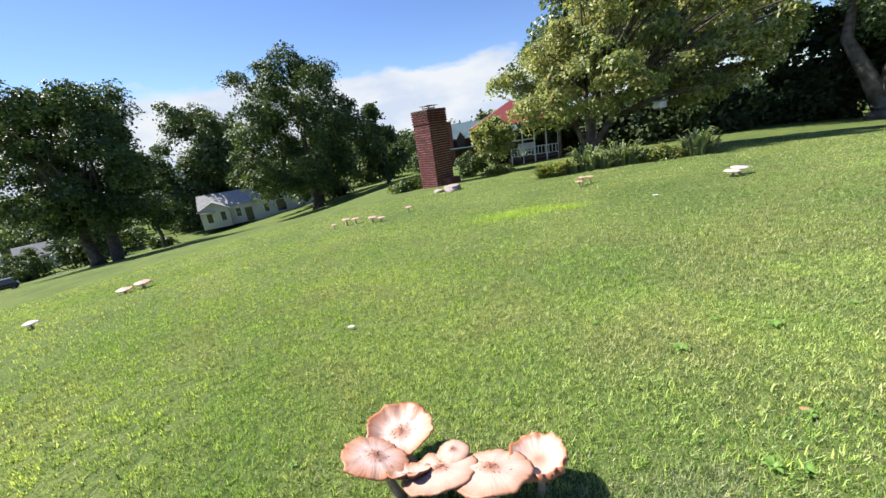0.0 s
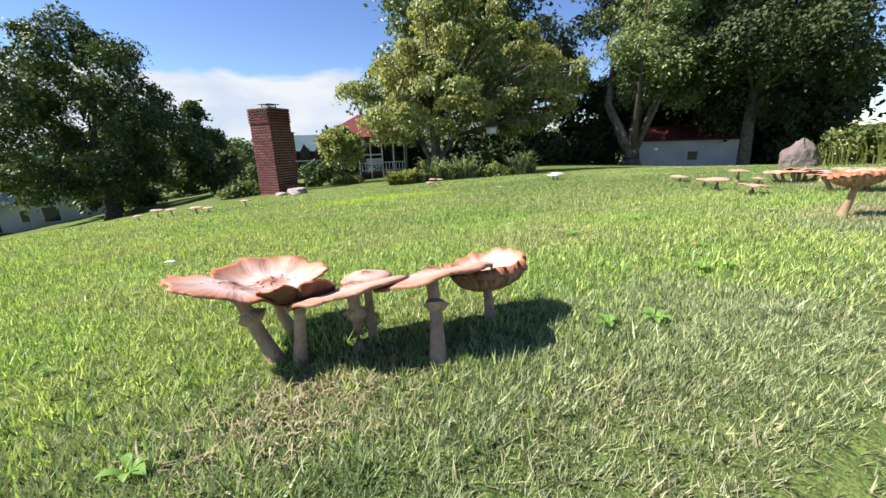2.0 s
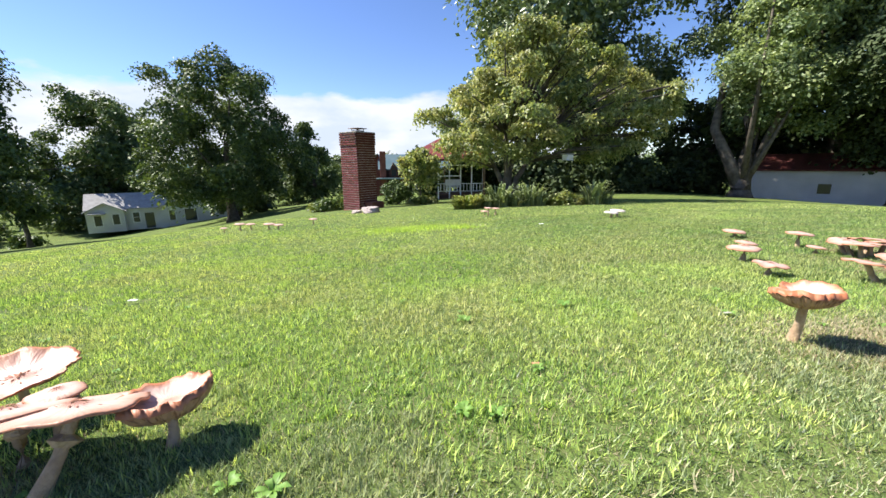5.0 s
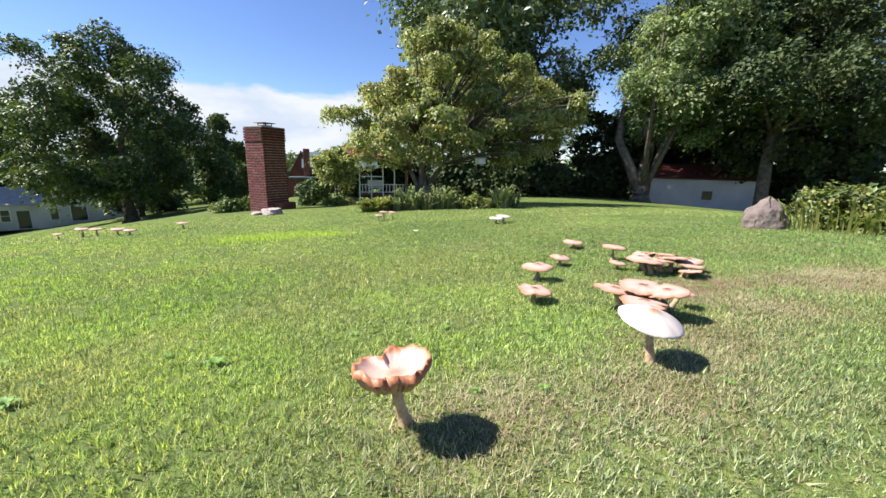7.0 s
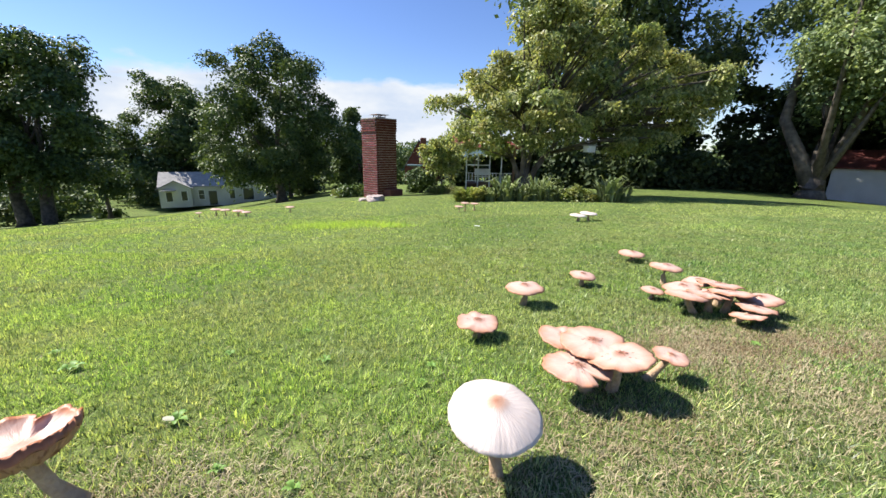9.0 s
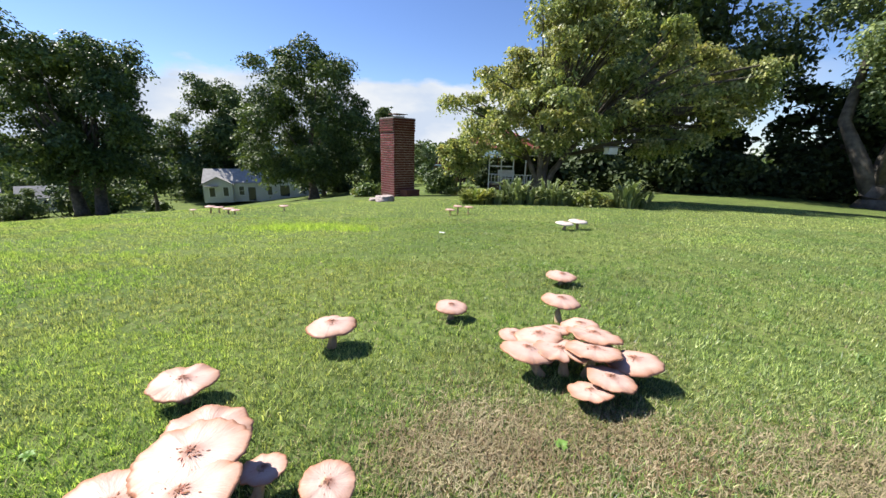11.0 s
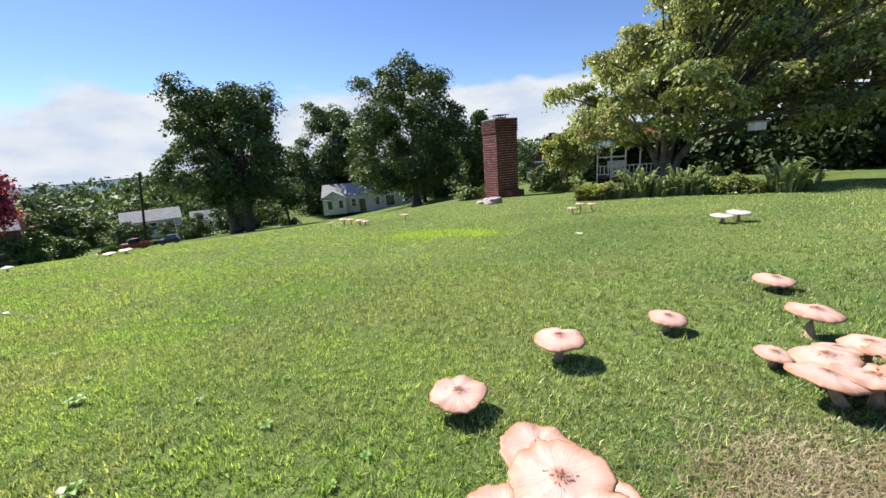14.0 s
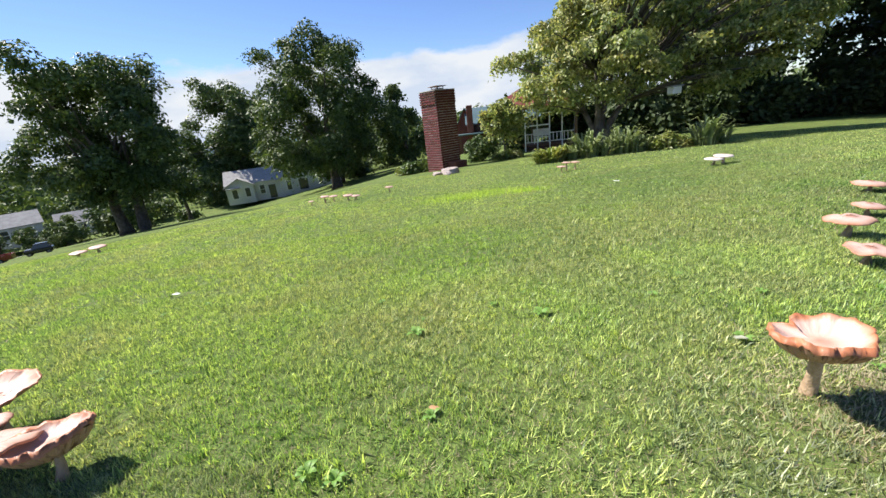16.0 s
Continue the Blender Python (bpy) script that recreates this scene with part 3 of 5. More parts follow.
# chimney
def chimney():
    x, y, w, h, turn = 2.09, 58.6, 3.6, 11.5, -47.8
    z = hz(x, y) - 0.25
    ob = thing("brick_chimney", x, y, z, turn, "freestanding weathered red brick chimney with a flat metal cover", "chimney")
    part("mortar_core", boxed(0, 0, 0, w - 0.05, w - 0.05, h - 0.1), M["mortar"], ob)
    part("concrete_crown", boxed(0, 0, h - 0.1, w + 0.16, w + 0.16, 0.16, 0, 0.04), M["concrete"], ob, "thin weathered concrete crown")
    part("flue", boxed(0.2, 0, h + 0.06, 1.3, 1.3, 0.25, 0, 0.04), M["concrete"], ob)
    bm = boxed(0.2, 0, h + 0.55, 2.0, 2.0, 0.07, 0, 0.02)
    for a in (-0.6, 0.6):
        for b in (-0.6, 0.6):
            box(bm, 0.2 + a, b, h + 0.2, 0.08, 0.08, 0.36)
    part("metal_cover", bm, M["rust"], ob, "thin rusted metal rain cover")
    ledge = boxed(w / 2 + 0.8, 0.4, 0, 1.7, 2.4, 1.5, 0, 0.05)
    part("ledge", ledge, M["brick_wall"], ob, "low brick ledge at the foot")
    courses = 33
    ch = (h - 0.1) / courses
    per = 4
    bl = w / per
    meshes = []
    for a, b, kind in ((bl - 0.035, 0.42, "brick"), (bl / 2 - 0.035, 0.42, "brick"), (bl - 0.035, 0.42, "soot_brick"), (bl / 2 - 0.035, 0.42, "soot_brick")):
        bm = boxed(0, 0, 0, a, b, ch - 0.125, 0, 0.02)
        me = bpy.data.meshes.new("brick")
        bm.to_mesh(me)
        bm.free()
        me.materials.append(M[kind])
        meshes.append(me)
    g = random.Random(5)
    back = bmesh.new()
    for c in range(courses):
        proud = 0.13 if c >= courses - 5 else 0.0
        off = (c % 2) * bl / 2
        for side in range(4):
            rows = [(-w / 2 + off + (i + 0.5) * bl, 0) for i in range(per - (c % 2))]
            if c % 2:
                rows += [(-w / 2 + bl / 4, 1), (w / 2 - bl / 4, 1)]
            for u, k in rows:
                m = pose(0, 0, 0, 0, 0, 90 * side) @ pose(u, -w / 2 + 0.19 - proud - 0.02 * g.random(), c * ch + 0.03, g.uniform(-0.5, 0.5), 0, g.uniform(-0.8, 0.8))
                if side in (0, 3):
                    b = new("brick", meshes[k + (2 if c >= courses - 3 or (c == courses - 4 and g.random() < 0.5) else 0)])
                    b.parent = ob
                    b.matrix_basis = m
                else:
                    bmesh.ops.create_cube(back, size=1, matrix=m @ pose(0, 0, ch / 2) @ Matrix.Diagonal((bl - 0.07 if k == 0 else bl / 2 - 0.07, 0.42, ch - 0.095, 1)))
    tagged(part("brick_work", back, M["brick"], ob), kind="stuff")


chimney()


# buildings
def gable_house(name, x, y, turn, length, depth, eave, ridge, wall, roof, label, openings=(), z=None, over=0.8, category="house"):
    """A gabled house; its front is at local y = 0 and looks towards -y. openings: u, sill, width, height, kind."""
    z = hz(x, y) - 0.3 if z is None else z
    ob = thing(name, x, y, z, turn, label, category)
    bm = bmesh.new()
    l = length / 2
    vs = [bm.verts.new(p) for p in ((-l, 0, 0), (l, 0, 0), (l, depth, 0), (-l, depth, 0), (-l, 0, eave), (l, 0, eave), (l, depth, eave), (-l, depth, eave),
                                    (-l, depth / 2, ridge), (l, depth / 2, ridge))]
    for f in ((0, 1, 5, 4), (2, 3, 7, 6), (1, 2, 6, 9, 5), (3, 0, 4, 8, 7), (0, 3, 2, 1)):
        bm.faces.new([vs[i] for i in f])
    part("wall", bm, M[wall], ob)
    t = 0.35
    for sgn in (0, 1):
        bm = bmesh.new()
        y0, y1 = (-over, depth / 2) if sgn == 0 else (depth + over, depth / 2)
        drop = (ridge - eave) / (depth / 2) * over
        pts = [(-l - over, y0, eave - drop), (l + over, y0, eave - drop), (l + over, y1, ridge), (-l - over, y1, ridge)]
        lo = [bm.verts.new((a, b, c + 0.02)) for a, b, c in pts]
        hi = [bm.verts.new((a, b, c + t)) for a, b, c in pts]
        bm.faces.new(lo)
        bm.faces.new(hi[::-1])
        for i in range(4):
            bm.faces.new((lo[i], lo[(i + 1) % 4], hi[(i + 1) % 4], hi[i]))
        bmesh.ops.recalc_face_normals(bm, faces=bm.faces)
        part("roof", bm, M[roof], ob)
    for u, sill, w, h, kind in openings:
        if kind == "window":
            win = part("window", boxed(u, -0.04, sill, w, 0.1, h), M["glass"], ob)
            f = 0.12 * w + 0.1
            for q in (u - w / 2 - f / 2, u + w / 2 + f / 2):
                part("frame", boxed(q, -0.06, sill - f, f, 0.24, h + 2 * f), M["white_paint"], win)
            for zz, t2 in ((sill - f, f), (sill + h, f), (sill + h / 2 - f / 4, f / 2)):
                part("frame", boxed(u, -0.06, zz, w, 0.22, t2), M["white_paint"], win)
        else:
            part("door", boxed(u, -0.05, sill, w, 0.2, h, 0, 0.04), M["glass"] if kind == "dark" else M["wood"], ob, "dark doorway")
    return ob


white = gable_house("house", -103.5, 231, 24, 68, 20, 11.5, 18.5, "white_wall", "grey_roof", "long low white house with a grey shingle roof and dark windows",
                    ((-14.5, 4, 2.6, 5, "window"), (-9, 0.5, 4, 8, "dark")))


def cross_gable(house, u, w, out, eave, peak, wall, roof):
    """A low gable that stands out from the front of a house."""
    bm = bmesh.new()
    vs = [bm.verts.new(p) for p in ((u - w / 2, -out, 0), (u + w / 2, -out, 0), (u + w / 2, -out, eave), (u, -out, peak), (u - w / 2, -out, eave),
                                    (u - w / 2, 8, 0), (u + w / 2, 8, 0), (u + w / 2, 8, eave), (u, 8, peak), (u - w / 2, 8, eave))]
    for f in ((0, 1, 2, 3, 4), (1, 6, 7, 2), (5, 0, 4, 9), (0, 5, 6, 1)):
        bm.faces.new([vs[k] for k in f])
    gable = part("gable", bm, M[wall], house)
    for sgn in (-1, 1):
        bm = bmesh.new()
        slope = (peak - eave) / (w / 2)
        lo = [bm.verts.new(p) for p in ((u, -out - 1.2, peak + 0.05), (u + sgn * (w / 2 + 1.2), -out - 1.2, eave - 1.2 * slope + 0.05), (u + sgn * (w / 2 + 1.2), 10, eave - 1.2 * slope + 0.05), (u, 10, peak + 0.05))]
        hi = [bm.verts.new(v.co + Vector((0, 0, 0.5))) for v in lo]
        bm.faces.new(lo)
        bm.faces.new(hi[::-1])
        for k in range(4):
            bm.faces.new((lo[k], lo[(k + 1) % 4], hi[(k + 1) % 4], hi[k]))
        bmesh.ops.recalc_face_normals(bm, faces=bm.faces)
        part("gable_roof", bm, M[roof], gable)
    return gable


cross_gable(white, -26.5, 15, 2.5, 10.5, 14.5, "white_wall", "grey_roof")
cross_gable(white, 13, 36, 1.5, 11.0, 17.5, "white_wall", "grey_roof")
for u, sill, w, h in ((-29.5, 3.5, 2.8, 5), (-22.5, 3.8, 2.6, 5)):
    win = part("window", boxed(u, -2.55, sill, w, 0.1, h), M["glass"], white)
    for q in (u - w / 2 - 0.2, u + w / 2 + 0.2):
        part("frame", boxed(q, -2.6, sill - 0.4, 0.4, 0.3, h + 0.8), M["white_paint"], win)
for u, sill, w, h, mat in ((1.0, 4, 2.6, 5, "glass"), (9.5, 3, 5.5, 6.5, "glass"), (20, 5, 2.6, 4.6, "glass"), (24.5, 5, 2.6, 4.6, "glass")):
    win = part("window", boxed(u, -1.55, sill, w, 0.1, h), M[mat], white)
    for q in (u - w / 2 - 0.2, u + w / 2 + 0.2):
        part("frame", boxed(q, -1.6, sill - 0.4, 0.4, 0.3, h + 0.8), M["white_paint"], win)
part("awning", boxed(-29.5, -4.2, 9.3, 7, 3.6, 0.5, 0, 0.05), M["grey_roof"], white, "small awning over a window")
part("chimney_stack", boxed(6, 10, 15, 2, 2, 6, 0, 0.1), M["brick_wall"], white)

gable_house("house", -201, 186, 42, 14, 12, 9, 14, "block_wall", "grey_roof", "small pale two-window house beyond the road", ((-3, 4, 2, 3.5, "window"), (3, 4, 2, 3.5, "window")), z=-36)
gable_house("house", -201, 154, 52, 26, 14, 9.5, 14.5, "block_wall", "grey_roof", "pale house with a grey roof behind shrubs", ((-8, 4, 3, 4, "window"), (0, 4, 3, 4, "window"), (8, 4, 3, 4, "window")), z=-31)
gable_house("house", -231.6, 100, 63, 26, 16, 14, 20, "dark_wall", "grey_roof", "dark house with a pale roof among trees", ((-6, 4, 3, 4, "window"), (6, 4, 3, 4, "window")), z=-31)

blue = gable_house("house", 21.5, 147, -2, 26, 16, 13.0, 18.2, "dark_wall", "blue_roof", "dark red house with a blue-green metal roof", ((2, 2, 2, 3.4, "window"), (8, 2, 2, 3.4, "window")), z=-13.2)
gable_house("house", 2.6, 162, -92, 18, 11, 8.5, 18.6, "brick_wall", "blue_roof", "brick gable wing of the blue-roofed house", (), z=-13.2, over=1.0)
part("chimney_stack", boxed(-12.0, -1.2, 0, 2.2, 1.8, 19.4, 0, 0.1), M["brick_wall"], blue, "red brick chimney on the gable")
part("porch_roof", boxed(-9.5, -3.1, 9.2, 17, 5, 0.5, 0, 0.1), M["blue_roof"], blue, "blue-green metal porch roof")
for u in (-16, -11, -5, 0):
    part("porch_post", boxed(u, -5.2, 0, 0.5, 0.5, 9.2), M["wood"], blue)
for u in (-8.0, -2.9):
    d = bmesh.new()
    vs = [d.verts.new(p) for p in ((u - 1.6, -1.4, 9.8), (u + 1.6, -1.4, 9.8), (u + 1.6, 7, 9.8), (u - 1.6, 7, 9.8), (u - 1.6, -1.4, 12.6), (u + 1.6, -1.4, 12.6), (u, -1.4, 15.4), (u - 1.6, 7, 12.6), (u + 1.6, 7, 12.6), (u, 7, 15.4))]
    for f in ((0, 1, 5, 6, 4), (1, 2, 8, 5), (3, 0, 4, 7), (4, 6, 9, 7), (6, 5, 8, 9), (2, 3, 7, 9, 8), (3, 2, 1, 0)):
        d.faces.new([vs[i] for i in f])
    dm = part("dormer", d, M["dark_wall"], blue, "dark gabled dormer")
    part("pane", boxed(u, -1.45, 10.4, 1.6, 0.12, 2.2), M["glass"], dm)

shed = gable_house("shed", 96, 62, -55.3, 22.5, 12, 7.2, 10.2, "block_wall", "shed_roof", "white block shed with a dark window in deep tree shade", ((0.8, 2.2, 2.0, 2.0, "dark"),), category="shed")


def gazebo():
    x, y, w, eave, apex = 19.0, 80.0, 8.8, 8.1, 12.6
    z = hz(x, y) - 0.2
    ob = thing("gazebo", x, y, z, -4, "open gazebo with a dark red metal roof on posts", "gazebo")
    for s in range(4):
        bm = bmesh.new()
        rot = pose(0, 0, 0, 0, 0, 90 * s)
        lo = [bm.verts.new(rot @ Vector(p)) for p in ((-w, -w, eave), (w, -w, eave), (0, 0, apex))]
        hi = [bm.verts.new(rot @ Vector(p)) for p in ((-w, -w, eave + 0.3), (w, -w, eave + 0.3), (0, 0, apex + 0.3))]
        bm.faces.new(lo[::-1])
        bm.faces.new(hi)
        for i in range(3):
            bm.faces.new((lo[i], lo[(i + 1) % 3], hi[(i + 1) % 3], hi[i]))
        bmesh.ops.recalc_face_normals(bm, faces=bm.faces)
        part("roof", bm, M["red_roof"], ob)
    for a in (-1, 1):
        for b in (-1, 1):
            part("post", boxed(a * w * 0.85, b * w * 0.85, 0, 0.45, 0.45, eave + 0.2, 0, 0.03), M["wood"], ob)


gazebo()


def trellis():
    x0, x1, y = 17.2, 26.2, 74.0
    z = min(hz(x0, y), hz(x1, y)) - 0.1
    ob = thing("garden_trellis", (x0 + x1) / 2, y, z, -6, "white painted garden frame of posts and rails", "trellis")
    w = x1 - x0
    n = 5
    for i in range(n):
        part("post", boxed(-w / 2 + w * i / (n - 1), 0, 0, 0.22, 0.22, 7.0, 0, 0.03), M["white_paint"], ob)
    for zz in (1.6, 3.1, 6.7):
        part("rail", boxed(0, 0.2, zz, w, 0.1, 0.14), M["white_paint"], ob)
    for i in range(13):
        part("baluster", boxed(-w / 2 + 0.5 + i * (w - 1) / 12, 0.2, 1.6, 0.14, 0.1, 1.6), M["white_paint"], ob)
    part("deck", boxed(0, 2.6, 0.9, w + 0.4, 5.0, 0.3, 0, 0.03), M["wood"], ob, "brown wooden deck")
    part("skirt", boxed(0, 0.25, 0, w + 0.2, 0.1, 0.9), M["dark_wall"], ob, "dark boards below the deck")
    for u in (-2.8, 0.4, 2.9):
        part("back_post", boxed(u, 5.0, 0, 0.22, 0.22, 6.6, 0, 0.03), M["wood"], ob)
    part("bench_seat", boxed(-1.2, 2.4, 2.3, 3.2, 0.9, 0.14, 0, 0.03), M["white_paint"], ob, "white bench on the deck")
    part("bench_back", boxed(-1.2, 2.85, 2.6, 3.2, 0.12, 1.3, 0, 0.03), M["white_paint"], ob)
    for u in (-2.6, 0.2):
        part("bench_leg", boxed(u, 2.4, 1.2, 0.16, 0.7, 1.1), M["white_paint"], ob)
    part("cross_bar", boxed(-w / 4, 0.02, 4.6, w / 2, 0.12, 0.2), M["white_paint"], ob)


trellis()


# plants of the flower bed and the garden's edge
GI = "iris clumps in the flower bed"
for i, (x, y, h) in enumerate([(14.6, 35.4, 1.7), (16.2, 35.6, 1.9), (17.8, 35.3, 1.8), (19.3, 35.2, 1.9), (20.6, 34.9, 1.7), (25.4, 33.4, 1.9), (26.6, 33.9, 1.6)]):
    strap_clump("iris_clump", x, y, 0.95, h * (1.35 if i % 2 else 0.95), 100, "iris_leaf", "clump of grey-green sword-shaped iris leaves in the bed", 40 + i, group=GI, width=0.19, arch=0.75)
strap_clump("daylily_clump", 12.9, 35.3, 1.35, 1.45, 330, "hosta_leaf", "yellow-green clump of arching daylily leaves", 50, width=0.2)
shrub("bush", 22.9, 33.9, 2.1, 1.4, 1.6, "hosta_leaf", 2600, 0.26, "low bright yellow-green bush at the end of the flower bed", 51)
shrub("bush", 11.8, 57, 3.4, 1.3, 1.25, "hosta_leaf", 2400, 0.3, "low light green planting beside the gazebo", 53)
shrub("clipped_bush", 8.3, 65.4, 2.9, 2.7, 4.6, "oak_leaf", 7000, 0.34, "round clipped dark green bush near the chimney", 54, n=80)
shrub("bush", -2.6, 62.4, 2.6, 1.6, 2.0, "shrub_leaf", 2600, 0.4, "low leafy green shrub behind the chimney's foot", 55)
shrub("bush", -5.2, 64.0, 2.0, 1.4, 1.4, "hosta_leaf", 1500, 0.35, "low light green planting at the lawn's edge", 56)
tree("young_tree", 11.6, 60, 4.4, 3.6, 3.2, 0.16, "dogwood_leaf", 6000, 0.45, "young yellow-green tree before the gazebo", n=50, seed=57)
strap_clump("hosta_bed", 27.2, 7.4, 3.0, 1.5, 220, "hosta_leaf", "broad yellow-green leafy clump beside the rock", 58, width=0.07, ry=3.0)
shrub("leafy_bush", 27.5, 7.3, 3.3, 2.9, 1.9, "bush_leaf", 15000, 0.19, "dense yellow-green leafy bush beside the rock", 59, n=70)


def rock(name, x, y, sx, sy, sz, label, seed, mat="rock"):
    ob_z = hz(x, y) - 0.12 * sz
    bm = bmesh.new()
    bmesh.ops.create_icosphere(bm, subdivisions=4, radius=1)
    for v in bm.verts:
        d = v.co.copy()
        k = 1 + 0.28 * noise.noise(d * 1.3 + Vector((seed, 0, 0))) + 0.12 * noise.noise(d * 4 + Vector((0, seed, 0))) + 0.05 * noise.noise(d * 11)
        v.co = Vector((d.x * sx * k, d.y * sy * k, max(d.z, -0.35) * sz * k + sz * 0.35))
        if d.z > 0.6 and sz < sx:
            v.co.z = sz * (0.95 + 0.08 * noise.noise(d * 5))
    ob = part(name, bm, M[mat], None, "", True)
    ob.matrix_basis = pose(x, y, ob_z, 0, 0, seed * 40)
    return tagged(ob, label, "rock")


rock("boulder", 24.5, 9.5, 0.48, 0.75, 0.98, "rough pinkish grey boulder at the edge of the lawn", 1)
rock("flat_rock", 3.4, 40.5, 1.5, 0.9, 0.72, "low flat pale rock in the grass before the chimney", 2, "pale_rock")
rock("flat_rock", 1.9, 42.2, 0.7, 0.5, 0.4, "small pale rock beside a larger one", 3, "pale_rock")


def birdhouse():
    x, y, z = 26.4, 40.9, 1.75
    ob = thing("birdhouse", x, y, z, 20, "pale grey wooden birdhouse hanging below the dogwood branches", "birdhouse")
    part("body", boxed(0, 0, 0, 1.1, 0.7, 0.65, 0, 0.02), M["white_paint"], ob)
    part("roof", boxed(0, 0, 0.65, 1.35, 0.95, 0.12, 0, 0.03), M["grey_roof"], ob)
    part("hook", tube(bmesh.new(), [(0, 0, 0.75), (0, 0, 2.6)], [0.03, 0.03], 5), M["rust"], ob)


birdhouse()

# west edge: road, vehicles, pole, shrubs
def ribbon(name, points, width, mat, label, lift=0.12):
    bm = bmesh.new()
    rows = []
    for i, p in enumerate(points):
        a, b = Vector(points[max(i - 1, 0)]), Vector(points[min(i + 1, len(points) - 1)])
        d = (b - a).normalized()
        s = Vector((-d.y, d.x)) * width / 2
        rows.append([bm.verts.new((p[0] + k * s.x, p[1] + k * s.y, hz(p[0] + k * s.x, p[1] + k * s.y) + lift)) for k in (-1, 0, 1)])
    for r0, r1 in zip(rows, rows[1:]):
        for k in (0, 1):
            bm.faces.new((r0[k], r1[k], r1[k + 1], r0[k + 1]))
    bmesh.ops.recalc_face_normals(bm, faces=bm.faces)
    return tagged(part(name, bm, M[mat]), label, "road", kind="structure")


ribbon("road", [(-300 + 14 * i, 60 + 10.5 * i) for i in range(12)], 9, "asphalt", "pale sunlit road below the lawn")
shrub("shrub", -110.5, 57.6, 5.6, 4.6, 9.5, "shrub_leaf", 6500, 0.6, "rounded dark green shrub at the lawn's edge", 61)
shrub("shrub", -108.5, 63.5, 5.4, 4.2, 6.2, "shrub_leaf", 6000, 0.55, "low dark green shrub at the lawn's edge", 62)
shrub("shrub", -112, 51.5, 6.5, 3.2, 3.2, "hosta_leaf", 3200, 0.7, "low light green planting at the lawn's edge", 63)
shrub("shrub", -103.5, 70, 2.5, 2, 2, "shrub_leaf", 900, 0.6, "small green shrub at the lawn's edge", 64)
shrub("shrub", -127, 171, 7, 4, 5, "shrub_leaf", 2500, 1.0, "green shrub beside the white house", 65)
tree("crape_myrtle", -122, 55, 10, 8.5, 10, 0.5, "pink_leaf", 9000, 0.9, "crape myrtle in deep pink bloom", "tree", n=60, seed=66, clump=0.24)


def wheels(ob, axle, track, r, w):
    for a in (-axle, axle):
        for b in (-track, track):
            t = part("wheel", tube(bmesh.new(), [(a, b - w, r), (a, b + w, r)], [r, r], 18), M["rubber"], ob)
            part("rim", tube(bmesh.new(), [(a, b - w - 0.03, r), (a, b + w + 0.03, r)], [r * 0.55, r * 0.55], 12), M["concrete"], t)


def tapered(x0, x1, z0, z1, w, front, back, narrow=0.85):
    """A cabin: a block whose roof is shorter and narrower than its foot."""
    bm = bmesh.new()
    lo = [bm.verts.new((x, y, z0)) for x, y in ((x0, -w), (x1, -w), (x1, w), (x0, w))]
    hi = [bm.verts.new((x, y * narrow, z1)) for x, y in ((x0 + front, -w), (x1 - back, -w), (x1 - back, w), (x0 + front, w))]
    bm.faces.new(lo[::-1])
    bm.faces.new(hi)
    for k in range(4):
        bm.faces.new((lo[k], lo[(k + 1) % 4], hi[(k + 1) % 4], hi[k]))
    bmesh.ops.bevel(bm, geom=list(bm.edges), offset=0.12, segments=2, affect="EDGES")
    return bm


def pickup():
    x, y = -118.5, 86.5
    ob = thing("pickup_truck", x, y, hz(x, y) + 0.03, 35, "dark red pickup truck parked by the road", "truck")
    part("body", boxed(-1.7, 0, 0.8, 3.6, 2.9, 1.4, 0, 0.2), M["red_paint"], ob)
    part("cabin", tapered(-1.2, 1.5, 2.2, 3.5, 1.35, 0.7, 0.25), M["glass"], ob, "dark cabin windows")
    part("roof", boxed(0.35, 0, 3.45, 1.7, 2.2, 0.12, 0, 0.04), M["red_paint"], ob)
    part("sill", boxed(0.9, 0, 0.8, 1.9, 2.9, 1.4, 0, 0.1), M["red_paint"], ob)
    bed = bmesh.new()
    box(bed, 3.2, 0, 0.8, 2.8, 2.9, 0.5)
    for side in (-1.35, 1.35):
        box(bed, 3.2, side, 1.3, 2.8, 0.2, 0.85)
    box(bed, 4.5, 0, 1.3, 0.2, 2.5, 0.85)
    part("bed", bed, M["red_paint"], ob)
    wheels(ob, 2.3, 1.3, 0.62, 0.22)


def small_car():
    x, y = -112.4, 93.5
    ob = thing("car", x, y, hz(x, y) + 0.03, 40, "black car parked by the road", "car")
    part("body", boxed(0, 0, 0.55, 5.8, 2.7, 1.25, 0, 0.3), M["dark_paint"], ob)
    part("cabin", tapered(-1.4, 2.6, 1.75, 3.0, 1.3, 0.9, 0.5), M["glass"], ob, "dark cabin windows")
    part("roof", boxed(0.8, 0, 2.95, 2.4, 2.1, 0.1, 0, 0.04), M["dark_paint"], ob)
    wheels(ob, 1.9, 1.2, 0.55, 0.2)


pickup()
small_car()


